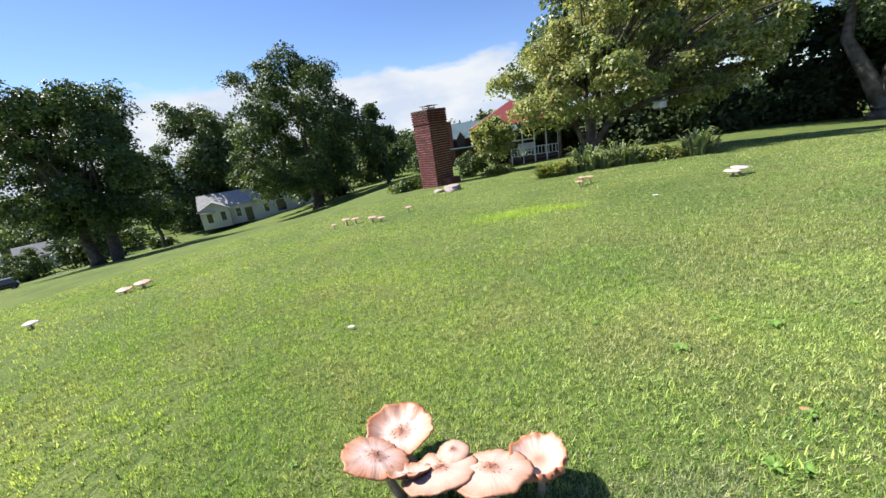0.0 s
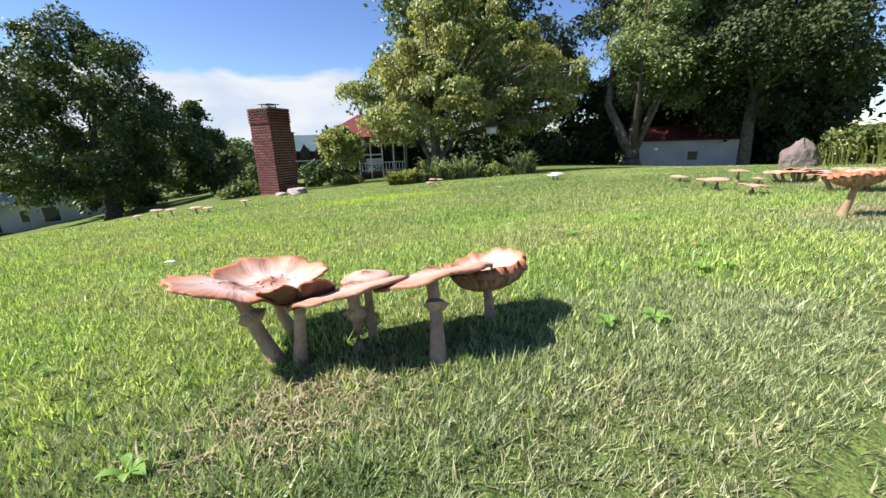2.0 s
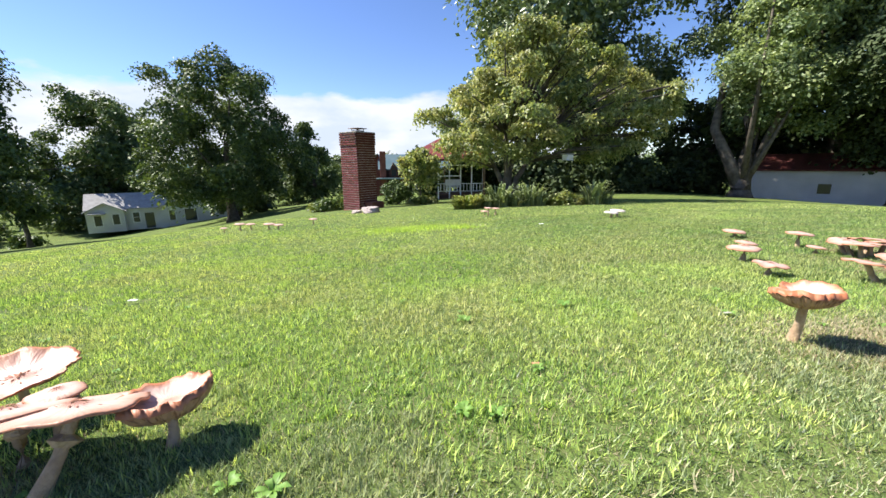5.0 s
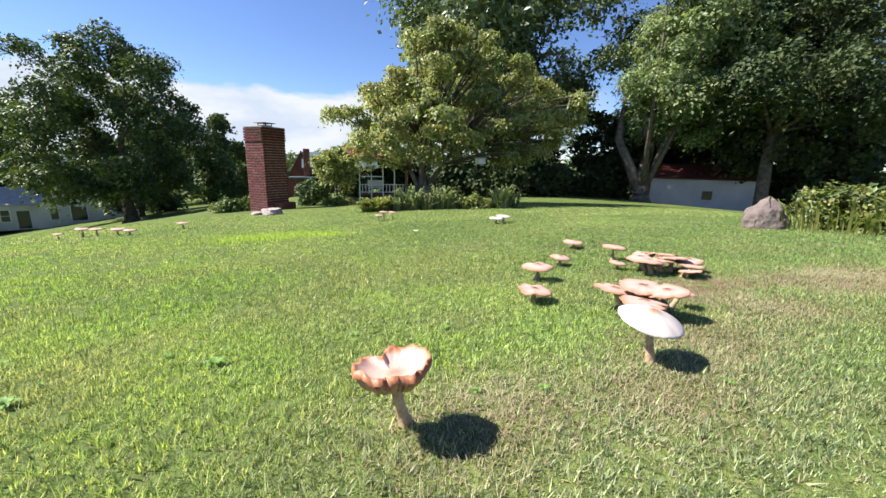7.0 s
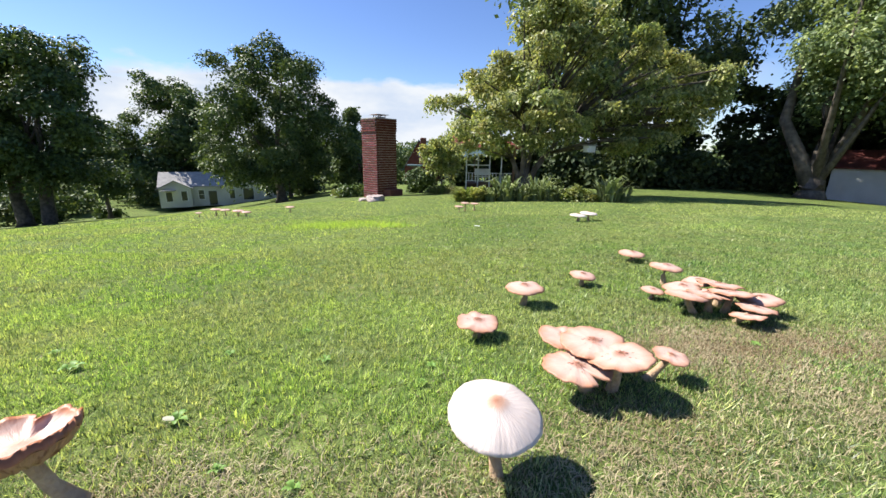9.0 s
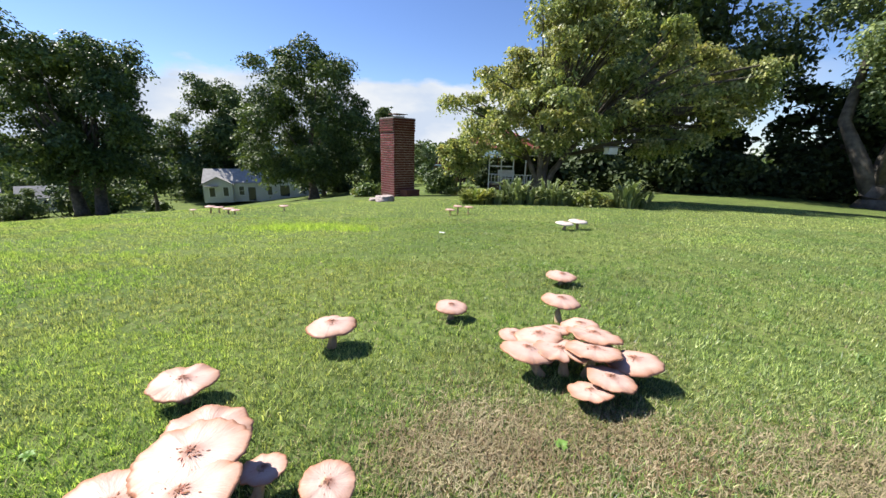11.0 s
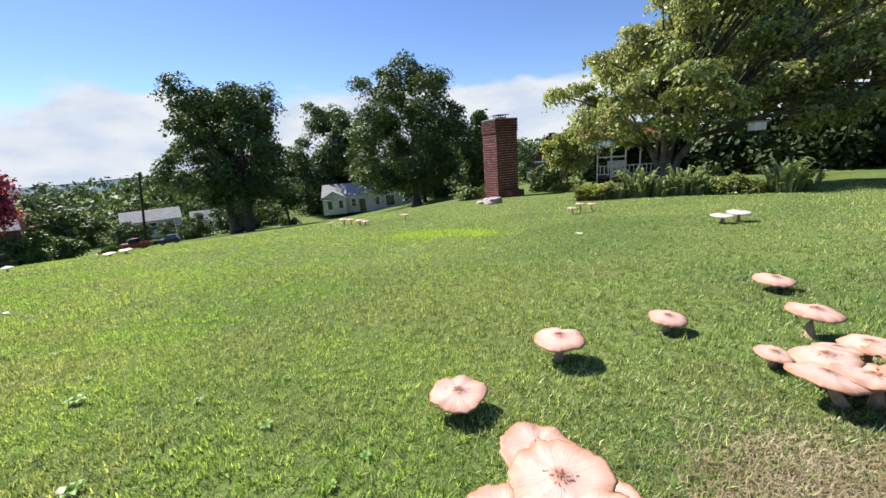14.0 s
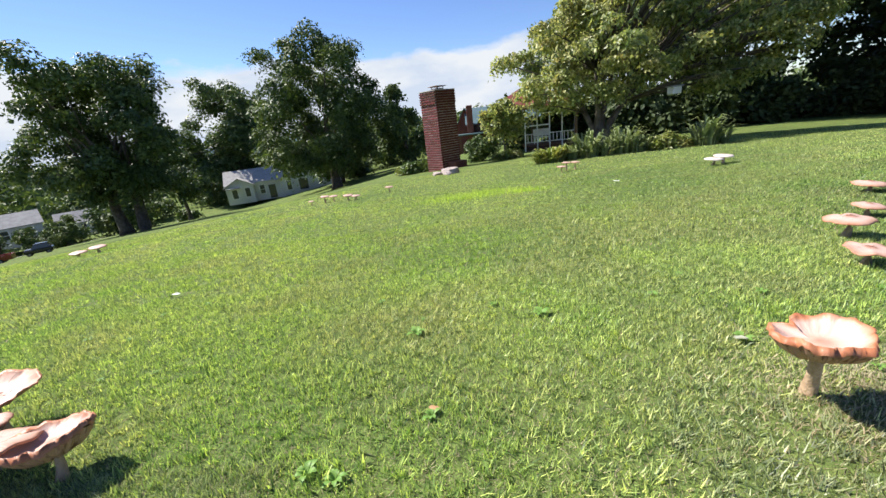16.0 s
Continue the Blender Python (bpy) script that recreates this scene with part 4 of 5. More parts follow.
def utility_pole():
    x, y = -143.2, 111.8
    z = hz(x, y) - 0.3
    ob = thing("utility_pole", x, y, z, 30, "dark wooden utility pole with a cross arm and cables", "utility pole")
    h = 3.4 - z
    part("pole", tube(bmesh.new(), [(-3.5, -1.6, 0), (0, 0, h)], [0.5, 0.36], 10), M["pole_wood"], ob)
    part("cross_arm", boxed(0, 0, h - 2.0, 6.0, 0.4, 0.45), M["pole_wood"], ob)
    part("transformer", tube(bmesh.new(), [(0.8, 0, h - 5.4), (0.8, 0, h - 3.2)], [0.6, 0.6], 12), M["concrete"], ob)
    for k in (-2.7, 2.7):
        for s, (ex, ey) in ((1, (70, 78)), (-1, (-60, -100))):
            pts = [(k + (ex - k) * q, ey * q, h - 1.5 - 9 * q * (1 - q) + (0 if s > 0 else 4 * q)) for q in [i / 14 for i in range(15)]]
            part("cable", tube(bmesh.new(), pts, [0.07] * 15, 4), M["rubber"], ob)


utility_pole()

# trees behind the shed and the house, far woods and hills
# dark filling behind the shed, its shade part of the leaf colour
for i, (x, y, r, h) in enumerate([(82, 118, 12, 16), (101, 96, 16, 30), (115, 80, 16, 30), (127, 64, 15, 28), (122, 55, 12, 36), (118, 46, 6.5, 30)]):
    tree("dark_tree", x, y, hz(x, y) + h, r, h * 0.5, 0.9, "shaded_leaf", 9000, 1.5, "dark dense tree in the shade behind the shed", group="dark trees behind the shed", n=60, seed=100 + i, bottom=2)
for i, (x, y, top, r) in enumerate([(195, 46, 16, 22), (205, 22, 8, 20), (-150, 250, -2, 26), (-75, 285, 4, 28), (-30, 300, 8, 26), (-190, 215, -8, 22), (-165, 178, -6, 15), (-172, 262, -2, 24), (-128, 288, 2, 25), (-98, 305, 4, 24), (-52, 316, 6, 24), (-8, 322, 6, 24), (24, 300, 6, 24), (-215, 205, -6, 16), (-238, 176, -5, 17), (-252, 146, -4, 17), (-258, 116, -3, 17), (-246, 88, -4, 16), (-180, 152, -13, 9), (-188, 132, -12, 10), (-168, 150, -15, 7), (-186, 168, -14, 8), (40, 215, 12, 20), (4, 230, 2, 16)]):
    top -= 6 if x < -160 else 0
    tree("tree", x, y, top, r, (top - hz(x, y)) * 0.5, 1.0, "far_leaf", 4200, min(1.9, 0.1 * r + 0.1), "green tree in the distance", group="trees in the distance", n=60, seed=120 + i, bottom=2)


def far_woods():
    g = np.random.default_rng(31)
    n = 1100
    a = g.uniform(radians(20), radians(200), n)
    r = g.uniform(330, 620, n)
    x, y = 8 + r * np.cos(a), r * np.sin(a)
    lift = (r - 330) / 290
    z = height(x, y) + g.uniform(4, 26, n) + 12 * lift
    v, f = leaf_cloud(np.stack([x, y, z], -1), g.uniform(8, 15, n), 42000, 4.2, 0.7)
    tagged(triangles("far_woods", v, f, M["far_leaf"]), "distant green woods beyond the houses", "woods", kind="stuff")


def far_hills():
    for k, (dist, top, bump) in enumerate(((1500, 6, 12), (2600, 22, 20))):
        n = 240
        v, f = [], []
        for i in range(n + 1):
            a = radians(-20) + radians(240) * i / n
            h = top - 0.35 * dist / 57.3 * min(1, max(0, (math.degrees(a) - 105) / 40)) * 2 + bump * noise.noise(Vector((i * 0.09, k * 7.3, 0))) + 0.5 * bump * noise.noise(Vector((i * 0.5, k, 2))) + 0.2 * bump * noise.noise(Vector((i * 1.7, k, 5)))
            for rr, zz in ((dist, -60), (dist + 120, h * 0.6), (dist + 260, h), (dist + 500, -60)):
                v.append((8 + rr * math.cos(a), rr * math.sin(a), zz))
        for i in range(n):
            for j in range(3):
                p, q = i * 4 + j, i * 4 + 4 + j
                f += [(p, q, q + 1), (p, q + 1, p + 1)]
        # no real haze here: the hill colour carries it
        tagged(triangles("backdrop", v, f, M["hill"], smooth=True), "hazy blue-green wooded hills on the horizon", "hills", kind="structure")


far_woods()
far_hills()


# mushrooms
def mushroom(x, y, z, r, label, group="", shape="flat", tilt=(0, 0), seed=0, mat="cap", base=None, stem_r=None, ragged=0.05, lobes=0.06, ring=False, tear=None, scales=True, below_mat="gill"):
    """One parasol mushroom: its cap's middle at x, y, z, its foot on the ground at base."""
    g = random.Random(seed)
    bx, by = base if base else (x - 0.03 * r, y)
    bz = hz(bx, by) - 0.02
    ob = thing("mushroom", bx, by, bz, 0, label, "mushroom", group)
    sr = stem_r or max(0.028, 0.15 * r)
    top = Vector((x - bx, y - by, z - bz))
    lean = Euler((radians(tilt[0]), radians(tilt[1]), g.uniform(0, 6.28))).to_matrix() if tilt == (0, 0) else Euler((radians(tilt[0]), radians(tilt[1]), 0)).to_matrix()
    seg, rings = (80, 12) if group != "mushrooms far off on the lawn" else (36, 7)
    sd = Vector((seed * 1.37, seed * 0.71, 0))

    def rim(a):
        c = Vector((math.cos(a), math.sin(a), 0))
        e = 1 + lobes * 2 * noise.noise(c * 1.1 + sd) + ragged * noise.noise(c * 4.5 + sd) + 0.7 * ragged * noise.noise(c * 13 + sd) + 0.35 * ragged * noise.noise(c * 31 + sd)
        if tear:
            da = (a - radians(tear) + math.pi) % (2 * math.pi) - math.pi
            e -= 0.45 * math.exp(-(da / 0.16) ** 2)
        return e

    def rise(s, a):
        wave = 0.05 * noise.noise(Vector((math.cos(a) * 2.2, math.sin(a) * 2.2, 1)) + sd) * s * s
        if shape == "cup":
            return 0.08 * math.exp(-(s / 0.22) ** 2) - 0.15 * (1 - s ** 2) + 0.22 * max(0, s - 0.6) * (1 + 0.5 * math.sin(a * 2 + seed)) + 2.4 * wave
        if shape == "bowl":
            return 0.05 * math.exp(-(s / 0.2) ** 2) - 0.36 * (1 - s ** 3.0) + s ** 5 * (0.05 * math.sin(2 * a + 0.9) + 0.10 * noise.noise(Vector((math.cos(a) * 3, math.sin(a) * 3, 5))))
        if shape == "plate":
            return 0.075 * math.exp(-(s / 0.22) ** 2) - 0.03 * s ** 2 - 0.03 * s ** 8 + 2.6 * wave
        if shape == "dome":
            return 0.10 * math.exp(-(s / 0.25) ** 2) - 0.30 * s ** 2.4 + wave
        return 0.085 * math.exp(-(s / 0.26) ** 2) - 0.09 * s ** 2 - 0.07 * s ** 10 + 1.6 * wave

    def place(s, a, below):
        q = s * rim(a) if s > 0.3 else s * (1 + (rim(a) - 1) * s / 0.3)
        return top + lean @ Vector((q * r * math.cos(a), q * r * math.sin(a), r * (rise(s, a) - below)))

    for name, below in (("cap", False), ("gill_disc", True)):
        bm = bmesh.new()
        radial = bm.verts.layers.float_vector.new("radial")
        loops = []
        n = seg
        for i in range(1, rings + 1):
            s = i / rings
            s = s ** 0.8
            if below:
                s = max(s, 0.12)
            row = []
            for k in range(n):
                a = 2 * math.pi * k / n
                t = 0.0
                if below:
                    t = 0.012 + (0.21 + 0.16 * (1 - s) ** 0.5 if shape == "bowl" else 0.085 * (1 - s) ** 0.7) + ((0.05 if k % 4 < 2 else 0.0) if shape == "bowl" else 0.022 if k % 2 else 0.0) * min(1, (1 - s) * 6)
                v = bm.verts.new(place(min(s, 0.995) if below else s, a, t))
                v[radial] = (2.6 * math.cos(a), 2.6 * math.sin(a), s)
                row.append(v)
            loops.append(row)
        if not below:
            mid = bm.verts.new(place(0, 0, 0))
            for k in range(n):
                bm.faces.new((mid, loops[0][k], loops[0][(k + 1) % n]))
            edge = [bm.verts.new(place((1.05, 0.985)[k % 5 < 2], 2 * math.pi * k / n, 0.25) if shape == "bowl" else place(0.985, 2 * math.pi * k / n, 0.045)) for k in range(n)]
            for k, v in enumerate(edge):
                v[radial] = (2.6 * math.cos(2 * math.pi * k / n), 2.6 * math.sin(2 * math.pi * k / n), 1.0)
            loops.append(edge)
        for r0, r1 in zip(loops, loops[1:]):
            for k in range(n):
                q = (r0[k], r1[k], r1[(k + 1) % n], r0[(k + 1) % n])
                bm.faces.new(q[::-1] if below else q)
        part(name, bm, M[below_mat] if below else M[mat], ob, "brown gilled underside of the cap" if below else "", True)
    if scales:
        bm = bmesh.new()
        for i in range(int(34 if r > 0.1 else 12)):
            s = abs(g.gauss(0, 0.20))
            a = g.uniform(0, 2 * math.pi)
            if s > 0.75:
                continue
            p = place(s, a, -0.006)
            w = r * g.uniform(0.012, 0.04) * (1.25 - s)
            u = a + g.uniform(-0.4, 0.4)
            d = lean @ Vector((math.cos(u), math.sin(u), 0.1))
            e = lean @ Vector((-math.sin(u), math.cos(u), 0))
            up = lean @ Vector((0, 0, 1))
            vs = [bm.verts.new(p + d * w * 1.8), bm.verts.new(p + e * w * 0.6), bm.verts.new(p - d * w * 1.2 + up * w * 0.4), bm.verts.new(p - e * w * 0.6)]
            tip = bm.verts.new(p + up * w * 0.35)
            for k in range(4):
                bm.faces.new((vs[k], vs[(k + 1) % 4], tip))
        tagged(part("scales", bm, M["scale"], ob, "dark brown flaky scales in the middle of the cap"), kind="stuff")
    bm = bmesh.new()
    under_cap = place(0, 0, 0.2 if shape == "bowl" else 0.13 if shape == "cup" else 0.1)
    bow = Vector((g.uniform(-1, 1), g.uniform(-1, 1), 0)) * sr * 0.5
    pts = [Vector((0, 0, -0.05)), Vector((0, 0, 0.02)), under_cap * 0.45 + bow, under_cap * 0.8 + bow * 0.5, under_cap]
    tube(bm, pts, [sr * 1.5, sr * 1.35, sr * 1.0, sr * 0.92, sr * 1.2], 16, 0.2)
    part("stem", bm, M["stem"], ob, "", True)
    if ring:
        bm = bmesh.new()
        p = under_cap * 0.64 + bow * 0.7
        q = under_cap.to_track_quat("Z", "Y")
        tube(bm, [p - q @ Vector((0, 0, 0.03)), p, p + q @ Vector((0, 0, 0.025))], [sr * 1.1, sr * 2.0, sr * 1.05], 18, 0.6)
        part("ring", bm, M["stem"], ob, "frayed ring round the stem")
    return ob


TAN = "pinkish tan parasol mushroom with dark scales in the lawn"
# cluster by the start
GA = "mushroom cluster with upturned caps"
mushroom(0.90, 1.28, 0.285, 0.235, "wide pinkish tan mushroom with a ragged cap in a cluster", GA, "plate", (-9, 21), 1, base=(1.02, 1.24), ragged=0.09, ring=True, stem_r=0.028, mat="cap_torn")
mushroom(1.04, 1.60, 0.205, 0.27, "large pinkish mushroom with an upturned ragged rim in a cluster", GA, "cup", (4, 3), 2, base=(1.11, 1.55), ragged=0.09, below_mat="cap_rust", stem_r=0.025, mat="cap_torn")
mushroom(1.15, 1.13, 0.26, 0.155, "pale pink mushroom with a torn cap edge in a cluster", GA, "cup", (-31, 5), 3, base=(1.12, 1.15), ragged=0.08, tear=262, stem_r=0.025, mat="cap_torn")
mushroom(1.36, 1.12, 0.25, 0.262, "pinkish mushroom squeezed between its neighbours", GA, "plate", (-19, -5), 4, base=(1.37, 1.12), ring=True, stem_r=0.025)
mushroom(1.46, 1.27, 0.25, 0.12, "small smooth pinkish mushroom behind larger ones", GA, "flat", (-3, 0), 14, base=(1.46, 1.22), stem_r=0.021)
mushroom(1.70, 1.04, 0.285, 0.28, "broad flat tan mushroom with a thick pale stem", GA, "plate", (-19, -1), 5, base=(1.63, 0.82), ragged=0.07, ring=True, stem_r=0.028)
mushroom(2.035, 1.14, 0.265, 0.20, "rusty tan mushroom with a cupped rim and pale middle", GA, "bowl", (-8, -4), 6, base=(2.043, 1.087), mat="flesh", ragged=0.08, scales=False, below_mat="cap_rust", stem_r=0.025)
# single mushrooms
mushroom(6.365, 1.306, 0.45, 0.208, "rusty brown mushroom with a deep cupped ragged rim and pale middle", "", "bowl", (-7, -3), 7, mat="flesh", base=(6.468, 1.388), ragged=0.10, tear=105, scales=False, stem_r=0.032, below_mat="cap_rust")
mushroom(8.505, 1.465, 0.405, 0.245, "smooth white domed mushroom with a brown middle", "", "dome", (11, 2), 8, mat="cap_pale", base=(8.522, 1.442), ragged=0.02, lobes=0.02, stem_r=0.028, scales=False)
GS = "scattered single mushrooms"
mushroom(12.63, 7.30, -0.36, 0.265, TAN, GS, "flat", (3, 2), 9)
mushroom(10.70, 5.365, -0.195, 0.205, "small " + TAN, GS, "flat", (4, 5), 10)
mushroom(9.49, 4.40, -0.03, 0.25, TAN, GS, "flat", (0, -2), 11)
mushroom(8.71, 3.35, -0.02, 0.225, TAN, GS, "plate", (2, 4), 12, lobes=0.08)
mushroom(12.07, 5.38, -0.06, 0.24, "tall " + TAN, GS, "flat", (2, 3), 13)
# two crowded clusters
GB = "cluster of five mushrooms"
for i, (x, y, z, r) in enumerate([(9.35, 2.68, 0.14, 0.24), (9.46, 2.40, 0.245, 0.265), (9.56, 2.18, 0.25, 0.25), (9.25, 2.18, 0.17, 0.26), (10.12, 2.40, 0.11, 0.15), (9.74, 2.52, 0.06, 0.13)]):
    mushroom(x, y, z, r * 0.92, "pinkish tan mushroom with a broad cap in a cluster of five", GB, "plate", (5 * math.sin(i * 2.1), 7 * math.cos(i * 1.7)), 30 + i, ragged=0.06, tear=300 if i == 3 else None,
             base=(x + 0.35 * (9.63 - x), y + 0.35 * (2.42 - y)))
GC = "cluster of ten mushrooms"
for i, (x, y, z, r) in enumerate([(11.35, 3.91, 0.02, 0.205), (11.53, 4.26, 0.00, 0.205), (11.76, 4.53, -0.05, 0.15), (12.11, 4.30, 0.01, 0.235), (12.09, 4.69, -0.06, 0.18),
                                  (11.68, 3.96, 0.0, 0.225), (11.98, 3.93, 0.03, 0.225), (12.32, 3.86, -0.02, 0.215), (12.00, 3.56, -0.03, 0.18), (11.78, 3.42, -0.07, 0.155)]):
    x, y = 11.86 + 0.94 * (x - 11.86), 4.06 + 0.92 * (y - 4.02)
    mushroom(x, y, z, r * 1.1, "pinkish tan mushroom with brown scales in a crowded cluster", GC, "plate" if i in (3, 5, 6, 8, 9) else "flat", (5 * math.sin(i * 1.9) - 5, 6 * math.cos(i * 2.3)), 50 + i, ragged=0.05, tear={5: 285, 9: 8}.get(i),
             base=(x + 0.3 * (11.86 - x), y + 0.3 * (4.02 - y)))
mushroom(11.36, 4.58, -0.16, 0.15, "low " + TAN, GS, "flat", (4, 4), 64)
# far ones
GF = "mushrooms far off on the lawn"
for i, (x, y, z, r) in enumerate([(15.23, 16.2, -1.0, 0.36), (15.9, 16.6, -0.97, 0.37)]):
    mushroom(x, y, z, r, "white mushroom standing in short grass", GF, "flat", (3, 3), 70 + i, mat="cap_pale", scales=False)
for i, (x, y, z, r) in enumerate([(10.51, 22.42, -1.55, 0.31), (10.95, 23.04, -1.42, 0.32), (11.59, 23.42, -1.5, 0.33), (-0.5, 25.4, -2.1, 0.33), (-4.69, 24.2, -2.1, 0.37), (-4.0, 24.0, -2.1, 0.34),
                                  (-5.4, 23.6, -2.25, 0.22), (-2.65, 22.76, -1.95, 0.36), (-2.05, 22.4, -1.97, 0.32), (-11.3, 13.5, -1.65, 0.34), (-10.9, 14.0, -1.6, 0.36)]):
    mushroom(x, y, z, r * 0.88, "pale tan flat mushroom on the lawn", GF, "flat", (2, 3), 80 + i, scales=False)
mushroom(-11.1, 9.8, -1.2, 0.21, "round white button mushroom", GF, "dome", (0, 0), 99, mat="cap_pale", scales=False)


# grass
def grass(name, x, y, length, width, mat, label, lean=0.55, joints=2, vary=1.0):
    n = len(x)
    a = rng.random(n) * 2 * math.pi
    face = a + math.pi / 2 + rng.normal(size=n) * 0.5
    ln = length * vary * (0.55 + 0.9 * rng.random(n))
    wd = width * (0.6 + 0.8 * rng.random(n)) / 2
    le = ln * lean * (0.2 + 1.1 * rng.random(n))
    z = height(x, y)
    dx, dy = np.cos(a), np.sin(a)
    sx, sy = np.cos(face) * wd, np.sin(face) * wd
    base = np.stack([x, y, z - 0.01], -1)
    s = np.stack([sx, sy, np.zeros(n)], -1)
    mid = base + np.stack([dx * le * 0.35, dy * le * 0.35, ln * 0.6], -1)
    tip = base + np.stack([dx * le, dy * le, np.maximum(ln * 0.95 - le * 0.35, ln * 0.3)], -1)
    if joints == 2:
        v = np.stack([base - s, base + s, mid - s * 0.8, mid + s * 0.8, tip], 1).reshape(-1, 3)
        i = np.arange(n) * 5
        f = np.concatenate([np.stack([i, i + 1, i + 3], -1), np.stack([i, i + 3, i + 2], -1), np.stack([i + 2, i + 3, i + 4], -1)])
    else:
        v = np.stack([base - s, base + s, tip], 1).reshape(-1, 3)
        i = np.arange(n) * 3
        f = np.stack([i, i + 1, i + 2], -1)
    return tagged(triangles(name, v, f, M[mat]), label, "grass", kind="stuff")


DRY = [(13.5, 2.5, 1.1), (11.2, 2.0, 0.9), (11.1, 3.2, 0.7), (10.6, 2.9, 0.6), (13.2, 2.9, 0.7), (1.1, 0.75, 0.45), (7.0, 1.3, 0.8), (9.3, 1.6, 0.9), (8.2, 1.0, 0.7), (12.2, 4.6, 0.5), (14.5, 2.6, 1.3), (11.0, 2.9, 0.8), (12.0, 3.1, 0.6)]


def tufted(x0, x1, y0, y1, per, blades=9, spread=0.022):
    """Points in small tufts, thinner where the lawn is dry."""
    n = int((x1 - x0) * (y1 - y0) * per / blades)
    cx, cy = x0 + (x1 - x0) * rng.random(n), y0 + (y1 - y0) * rng.random(n)
    dry = np.zeros(n)
    for x, y, r in DRY:
        dry = np.maximum(dry, np.exp(-((cx - x) / (0.75 * r)) ** 2 - ((cy - y) / (0.55 * r)) ** 2))
    keep = rng.random(n) > 0.85 * dry
    cx, cy = cx[keep], cy[keep]
    x = np.repeat(cx, blades) + rng.normal(size=len(cx) * blades) * spread
    y = np.repeat(cy, blades) + rng.normal(size=len(cx) * blades) * spread
    return x, y, np.repeat(0.45 + 1.05 * rng.random(len(cx)) ** 1.7, blades)


def scatter(x0, x1, y0, y1, per, hole=None):
    n = int((x1 - x0) * (y1 - y0) * per)
    x, y = x0 + (x1 - x0) * rng.random(n), y0 + (y1 - y0) * rng.random(n)
    if hole:
        keep = ~((x > hole[0]) & (x < hole[1]) & (y > hole[2]) & (y < hole[3]))
        x, y = x[keep], y[keep]
    return x, y


near, mid, far = (-1.5, 15.0, 0.25, 4.6), (-6, 20, -0.4, 9), (-18, 32, -0.6, 20)
gx, gy, gh = tufted(*near, 7200, 9, 0.017)
east = gx + 0.9 * rng.normal(size=len(gx)) > 9.6
edge = np.where(gx > 5.5, 1.4 + 0.08 * (gx - 6), np.where(gx < 3.4, 0.75, 0.35))
worn = ~east & (gy + 0.3 * rng.normal(size=len(gy)) < edge)
for pick, mat, text in ((east, "blade_deep", "short deep green grass blades round the clusters"), (worn, "blade_worn", "short worn greyish green grass blades"), (~east & ~worn, "blade", "short bright green grass blades close by")):
    grass("grass", gx[pick], gy[pick], 0.056, 0.009, mat, text, vary=gh[pick], lean=0.7, joints=1)
gx, gy, gh = tufted(-0.2, 3.4, -0.1, 1.1, 27000, 12, 0.012)
grass("grass", gx, gy, 0.042, 0.0054, "blade_worn", "short worn grass blades round the nearest cluster", vary=gh, lean=0.75, joints=1)
gx, gy, gh = (np.concatenate(c) for c in zip(tufted(3.2, 11, -0.6, 0.25, 8000), tufted(-0.6, 3.2, -0.6, -0.2, 7000)))
grass("grass", gx, gy, 0.038, 0.0062, "blade_worn", "short worn grass blades at the foot of the walk", vary=gh, lean=0.8, joints=1)
for area, per, hole, ln, wd, text in ((mid, 2000, (near[0], near[1], -0.6, near[3]), 0.07, 0.0115, "lawn grass"), (far, 520, mid, 0.075, 0.016, "lawn grass further off")):
    gx, gy, gh = tufted(*area, per, 16, 0.03 if area is mid else 0.06)
    keep = ~((gx > hole[0]) & (gx < hole[1]) & (gy > hole[2]) & (gy < hole[3]))
    gx, gy, gh = gx[keep], gy[keep], gh[keep]
    east = gx + 2.5 * rng.normal(size=len(gx)) > 8.5
    grass("grass", gx[~east], gy[~east], ln, wd, "blade", "short bright green " + text, joints=1, vary=gh[~east])
    grass("grass", gx[east], gy[east], ln, wd, "blade_deep", "short deep green " + text, joints=1, vary=gh[east])
grass("grass", *scatter(-32, 48, -1, 46, 42, far), 0.085, 0.034, "blade", "bright green lawn grass in the distance", joints=1)
def patches(spots, per):
    """Points scattered round a few spots: x, y, radius."""
    xs, ys = [], []
    for x, y, r in spots:
        n = int(per * r * r * 3)
        xs.append(x + rng.normal(size=n) * r * 0.55)
        ys.append(y + rng.normal(size=n) * r * 0.4)
    return np.concatenate(xs), np.concatenate(ys)


grass("dry_grass", *patches(DRY, 1700), 0.05, 0.0062, "straw", "dry straw-coloured grass in thin worn patches", lean=1.2)
grass("dry_grass", *scatter(*near, 420), 0.045, 0.006, "straw", "dry straw-coloured grass clippings", lean=1.3, joints=1)
grass("thatch", *patches([(11.2, 3.3, 0.8), (12.0, 3.2, 0.7), (10.9, 3.8, 0.6), (12.9, 3.3, 0.6), (1.2, 0.8, 0.45), (8.4, 1.2, 0.6), (9.8, 1.9, 0.6), (6.8, 1.1, 0.5)], 1100), 0.045, 0.0065, "thatch", "brown dead thatch between the grass blades", lean=1.3, joints=1)
grass("dry_grass", *scatter(0, 14, -0.3, 1.9, 1000), 0.045, 0.0055, "straw", "pale dry grass flecks in the worn foreground lawn", lean=1.4, joints=1)
grass("dry_grass", *scatter(*mid, 90, near), 0.06, 0.014, "straw", "dry straw-coloured grass among the green", lean=1.3, joints=1)
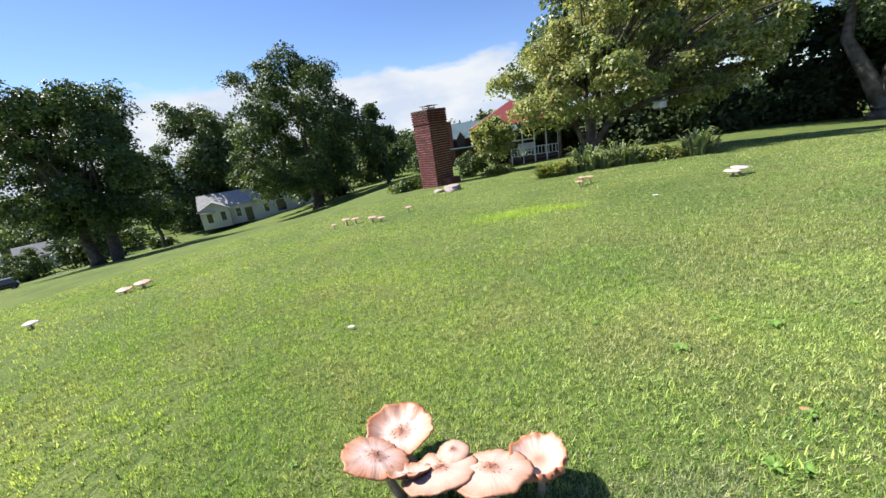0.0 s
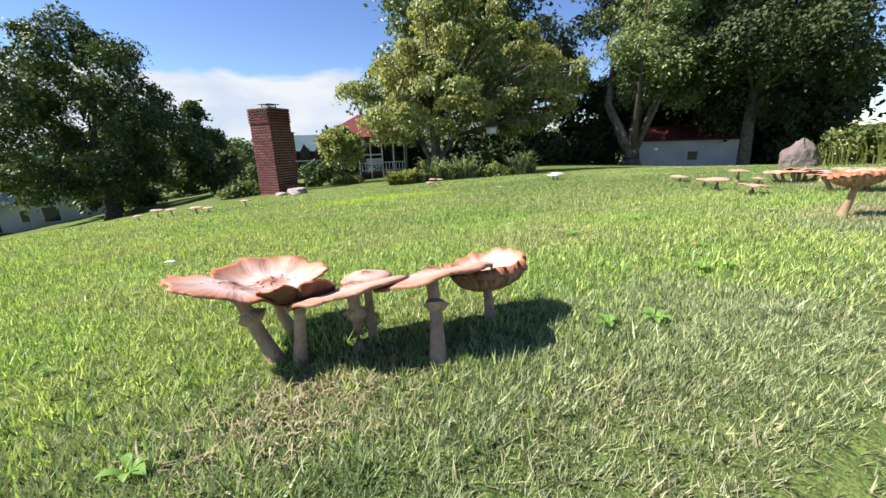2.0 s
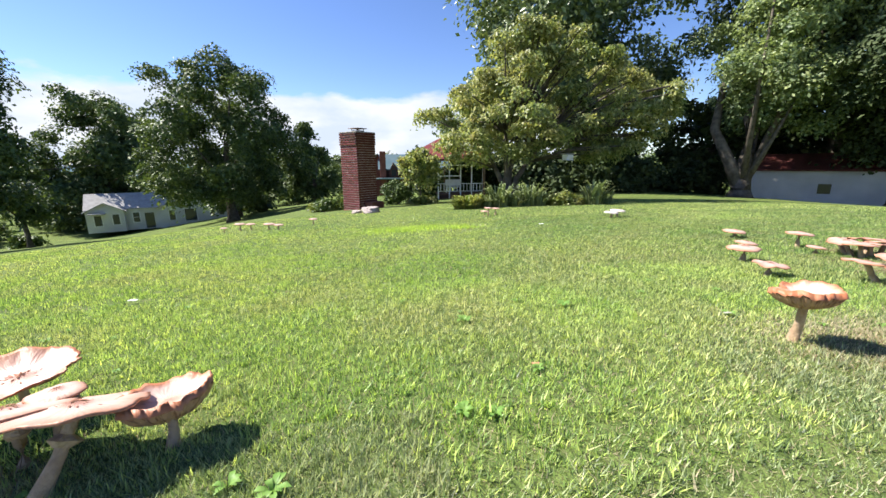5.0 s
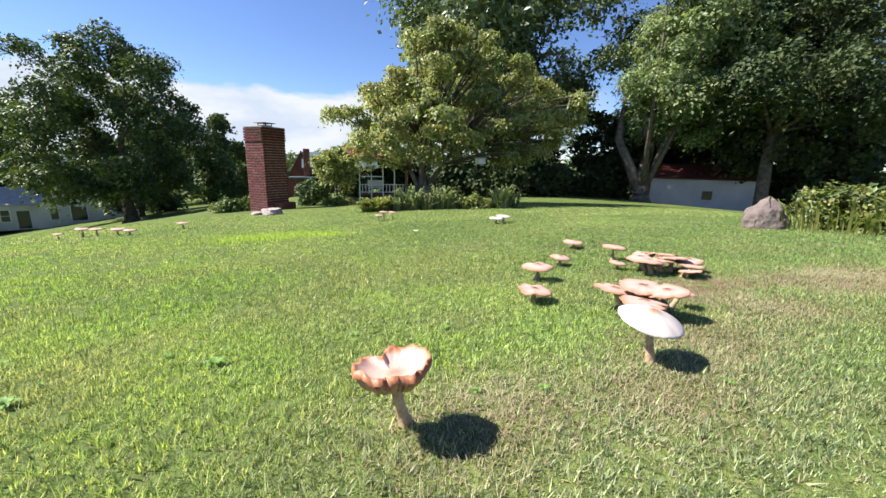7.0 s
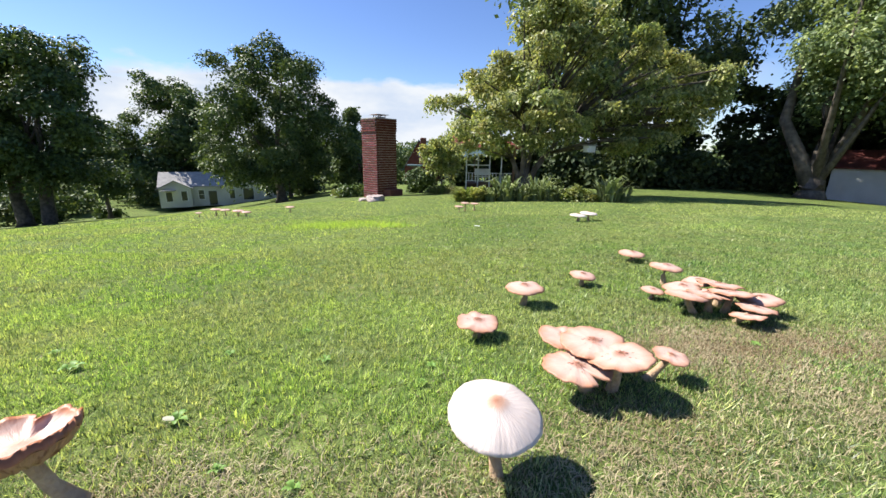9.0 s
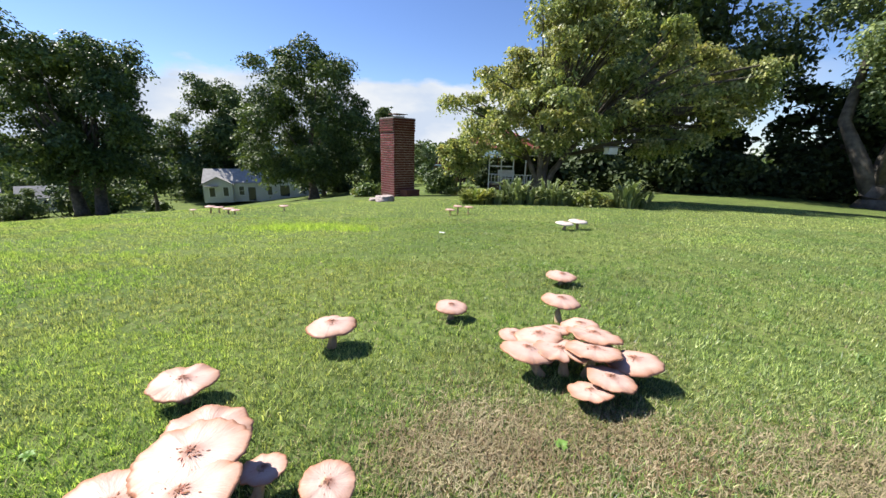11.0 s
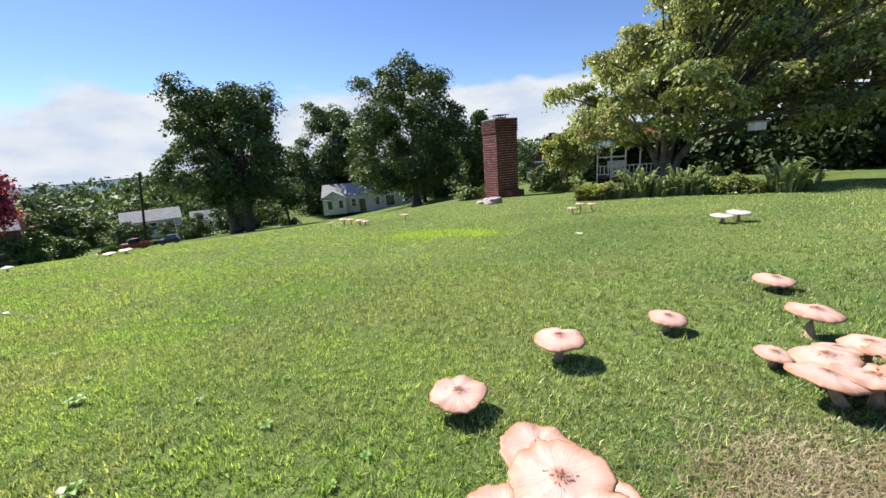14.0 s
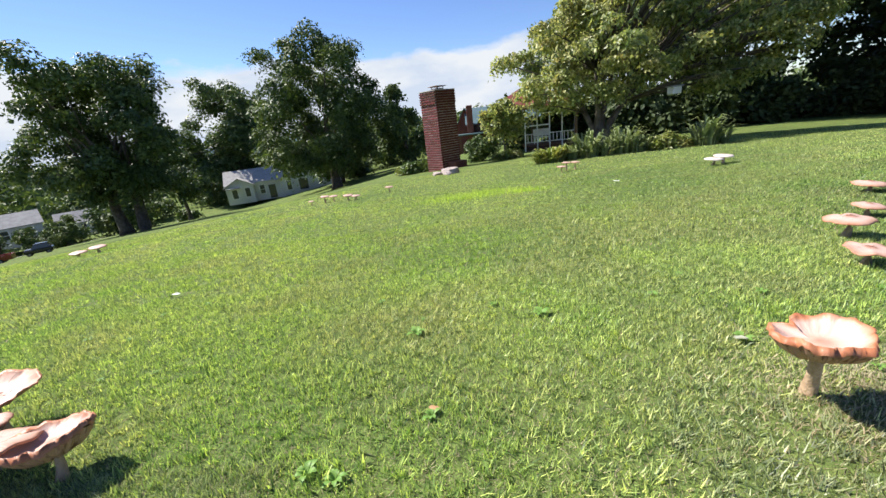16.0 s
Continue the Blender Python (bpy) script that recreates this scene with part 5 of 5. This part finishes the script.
grass("tall_grass", *patches([(4.4, 15.0, 1.6), (5.6, 15.3, 1.4), (20, 14, 2.5), (22, 17, 2.5), (9.3, 3.1, 0.5), (6.9, 2.4, 0.5), (3.4, 1.9, 0.5), (3.6, 1.0, 0.35), (4.5, 1.5, 0.4), (6.2, 2.0, 0.35)], 190), 0.085, 0.011, "blade", "taller bright tufts of grass in the lawn", joints=2)

grass("tall_grass", *patches([(4.4, 15.0, 1.6), (5.6, 15.3, 1.4), (7.0, 14.6, 0.9)], 170), 0.19, 0.026, "blade_lime", "lush lime green patch of longer grass", joints=1)
grass("dry_grass", *patches([(13.6, 2.5, 0.9), (14.6, 2.7, 1.1), (12.6, 2.3, 0.6)], 2400), 0.04, 0.010, "straw", "pale dead patch of lawn", lean=1.2, joints=1)


grass("thatch", *patches([(11.0, 2.75, 0.75), (11.7, 2.95, 0.7), (12.3, 2.9, 0.5), (10.7, 3.1, 0.5)], 2600), 0.05, 0.0068, "thatch", "brown dead grass in the worn patch before the cluster", lean=1.1, joints=1)
# weeds and litter
def weed(x, y, r, seed):
    g = random.Random(seed)
    ob = thing("weed", x, y, hz(x, y), g.uniform(0, 360), "low broad-leaved green weed in the lawn", "weed", "weeds in the lawn")
    for i in range(g.randint(6, 9)):
        bm = bmesh.new()
        a = i * 2.4 + g.uniform(-0.3, 0.3)
        ln, w = r * g.uniform(0.6, 1.1), r * 0.2
        rows = []
        for s, k, up in ((0.05, 0.25, 0.03), (0.35, 0.8, 0.42), (0.7, 1.0, 0.55), (1.0, 0.1, 0.42)):
            c = Vector((math.cos(a), math.sin(a), 0)) * ln * s + Vector((0, 0, up * r * 0.8 + 0.01))
            n = Vector((-math.sin(a), math.cos(a), 0)) * w * k
            rows.append([bm.verts.new(c - n + Vector((0, 0, w * 0.25 * k))), bm.verts.new(c), bm.verts.new(c + n + Vector((0, 0, w * 0.25 * k)))])
        for r0, r1 in zip(rows, rows[1:]):
            for k in (0, 1):
                bm.faces.new((r0[k], r0[k + 1], r1[k + 1], r1[k]))
        part("leaf", bm, M["weed"], ob, "", True)


gw = random.Random(12)
for i, (x, y, r) in enumerate([(2.64, 0.62, 0.08), (2.44, 0.7, 0.07), (0.64, 0.69, 0.07), (6.53, 2.02, 0.09), (3.58, 0.99, 0.09), (3.75, 0.95, 0.07), (7.28, 2.85, 0.07), (4.23, 1.4, 0.07), (11.44, 3.0, 0.06), (4.0, 2.6, 0.1), (5.2, 2.8, 0.1)]
                              + [(gw.uniform(-0.5, 14), gw.uniform(0.8, 4.2), gw.uniform(0.035, 0.065)) for _ in range(26)]):
    weed(x, y, r, i)


def fallen(name, x, y, r, mat, label, category, lift):
    bm = bmesh.new()
    g = random.Random(int(x * 100))
    n = 10
    mid_v = bm.verts.new((0, 0, r * 0.25))
    ring = [bm.verts.new((r * (1 + 0.3 * math.cos(2 * u)) * math.cos(u), r * 0.7 * math.sin(u), r * g.uniform(0.0, 0.35))) for u in [2 * math.pi * k / n for k in range(n)]]
    for k in range(n):
        bm.faces.new((mid_v, ring[k], ring[(k + 1) % n]))
    ob = part(name, bm, M[mat], None, "", True)
    ob.matrix_basis = pose(x, y, hz(x, y) + lift, 0, 0, g.uniform(0, 360))
    tagged(ob, label, category)


fallen("withered_leaf", 6.5, 1.99, 0.036, "withered", "crumpled pale withered leaf lying on the grass", "leaf", 0.045)
fallen("fallen_leaf", 4.25, 1.45, 0.035, "dead_leaf", "curled dry brown leaf lying on the grass", "leaf", 0.03)
for x, y, r in ((-0.12, 4.78, 0.05), (10.3, 13.9, 0.09)):
    fallen("white_scrap", x, y, r, "petal", "small pale scrap lying on the grass", "litter", 0.05)
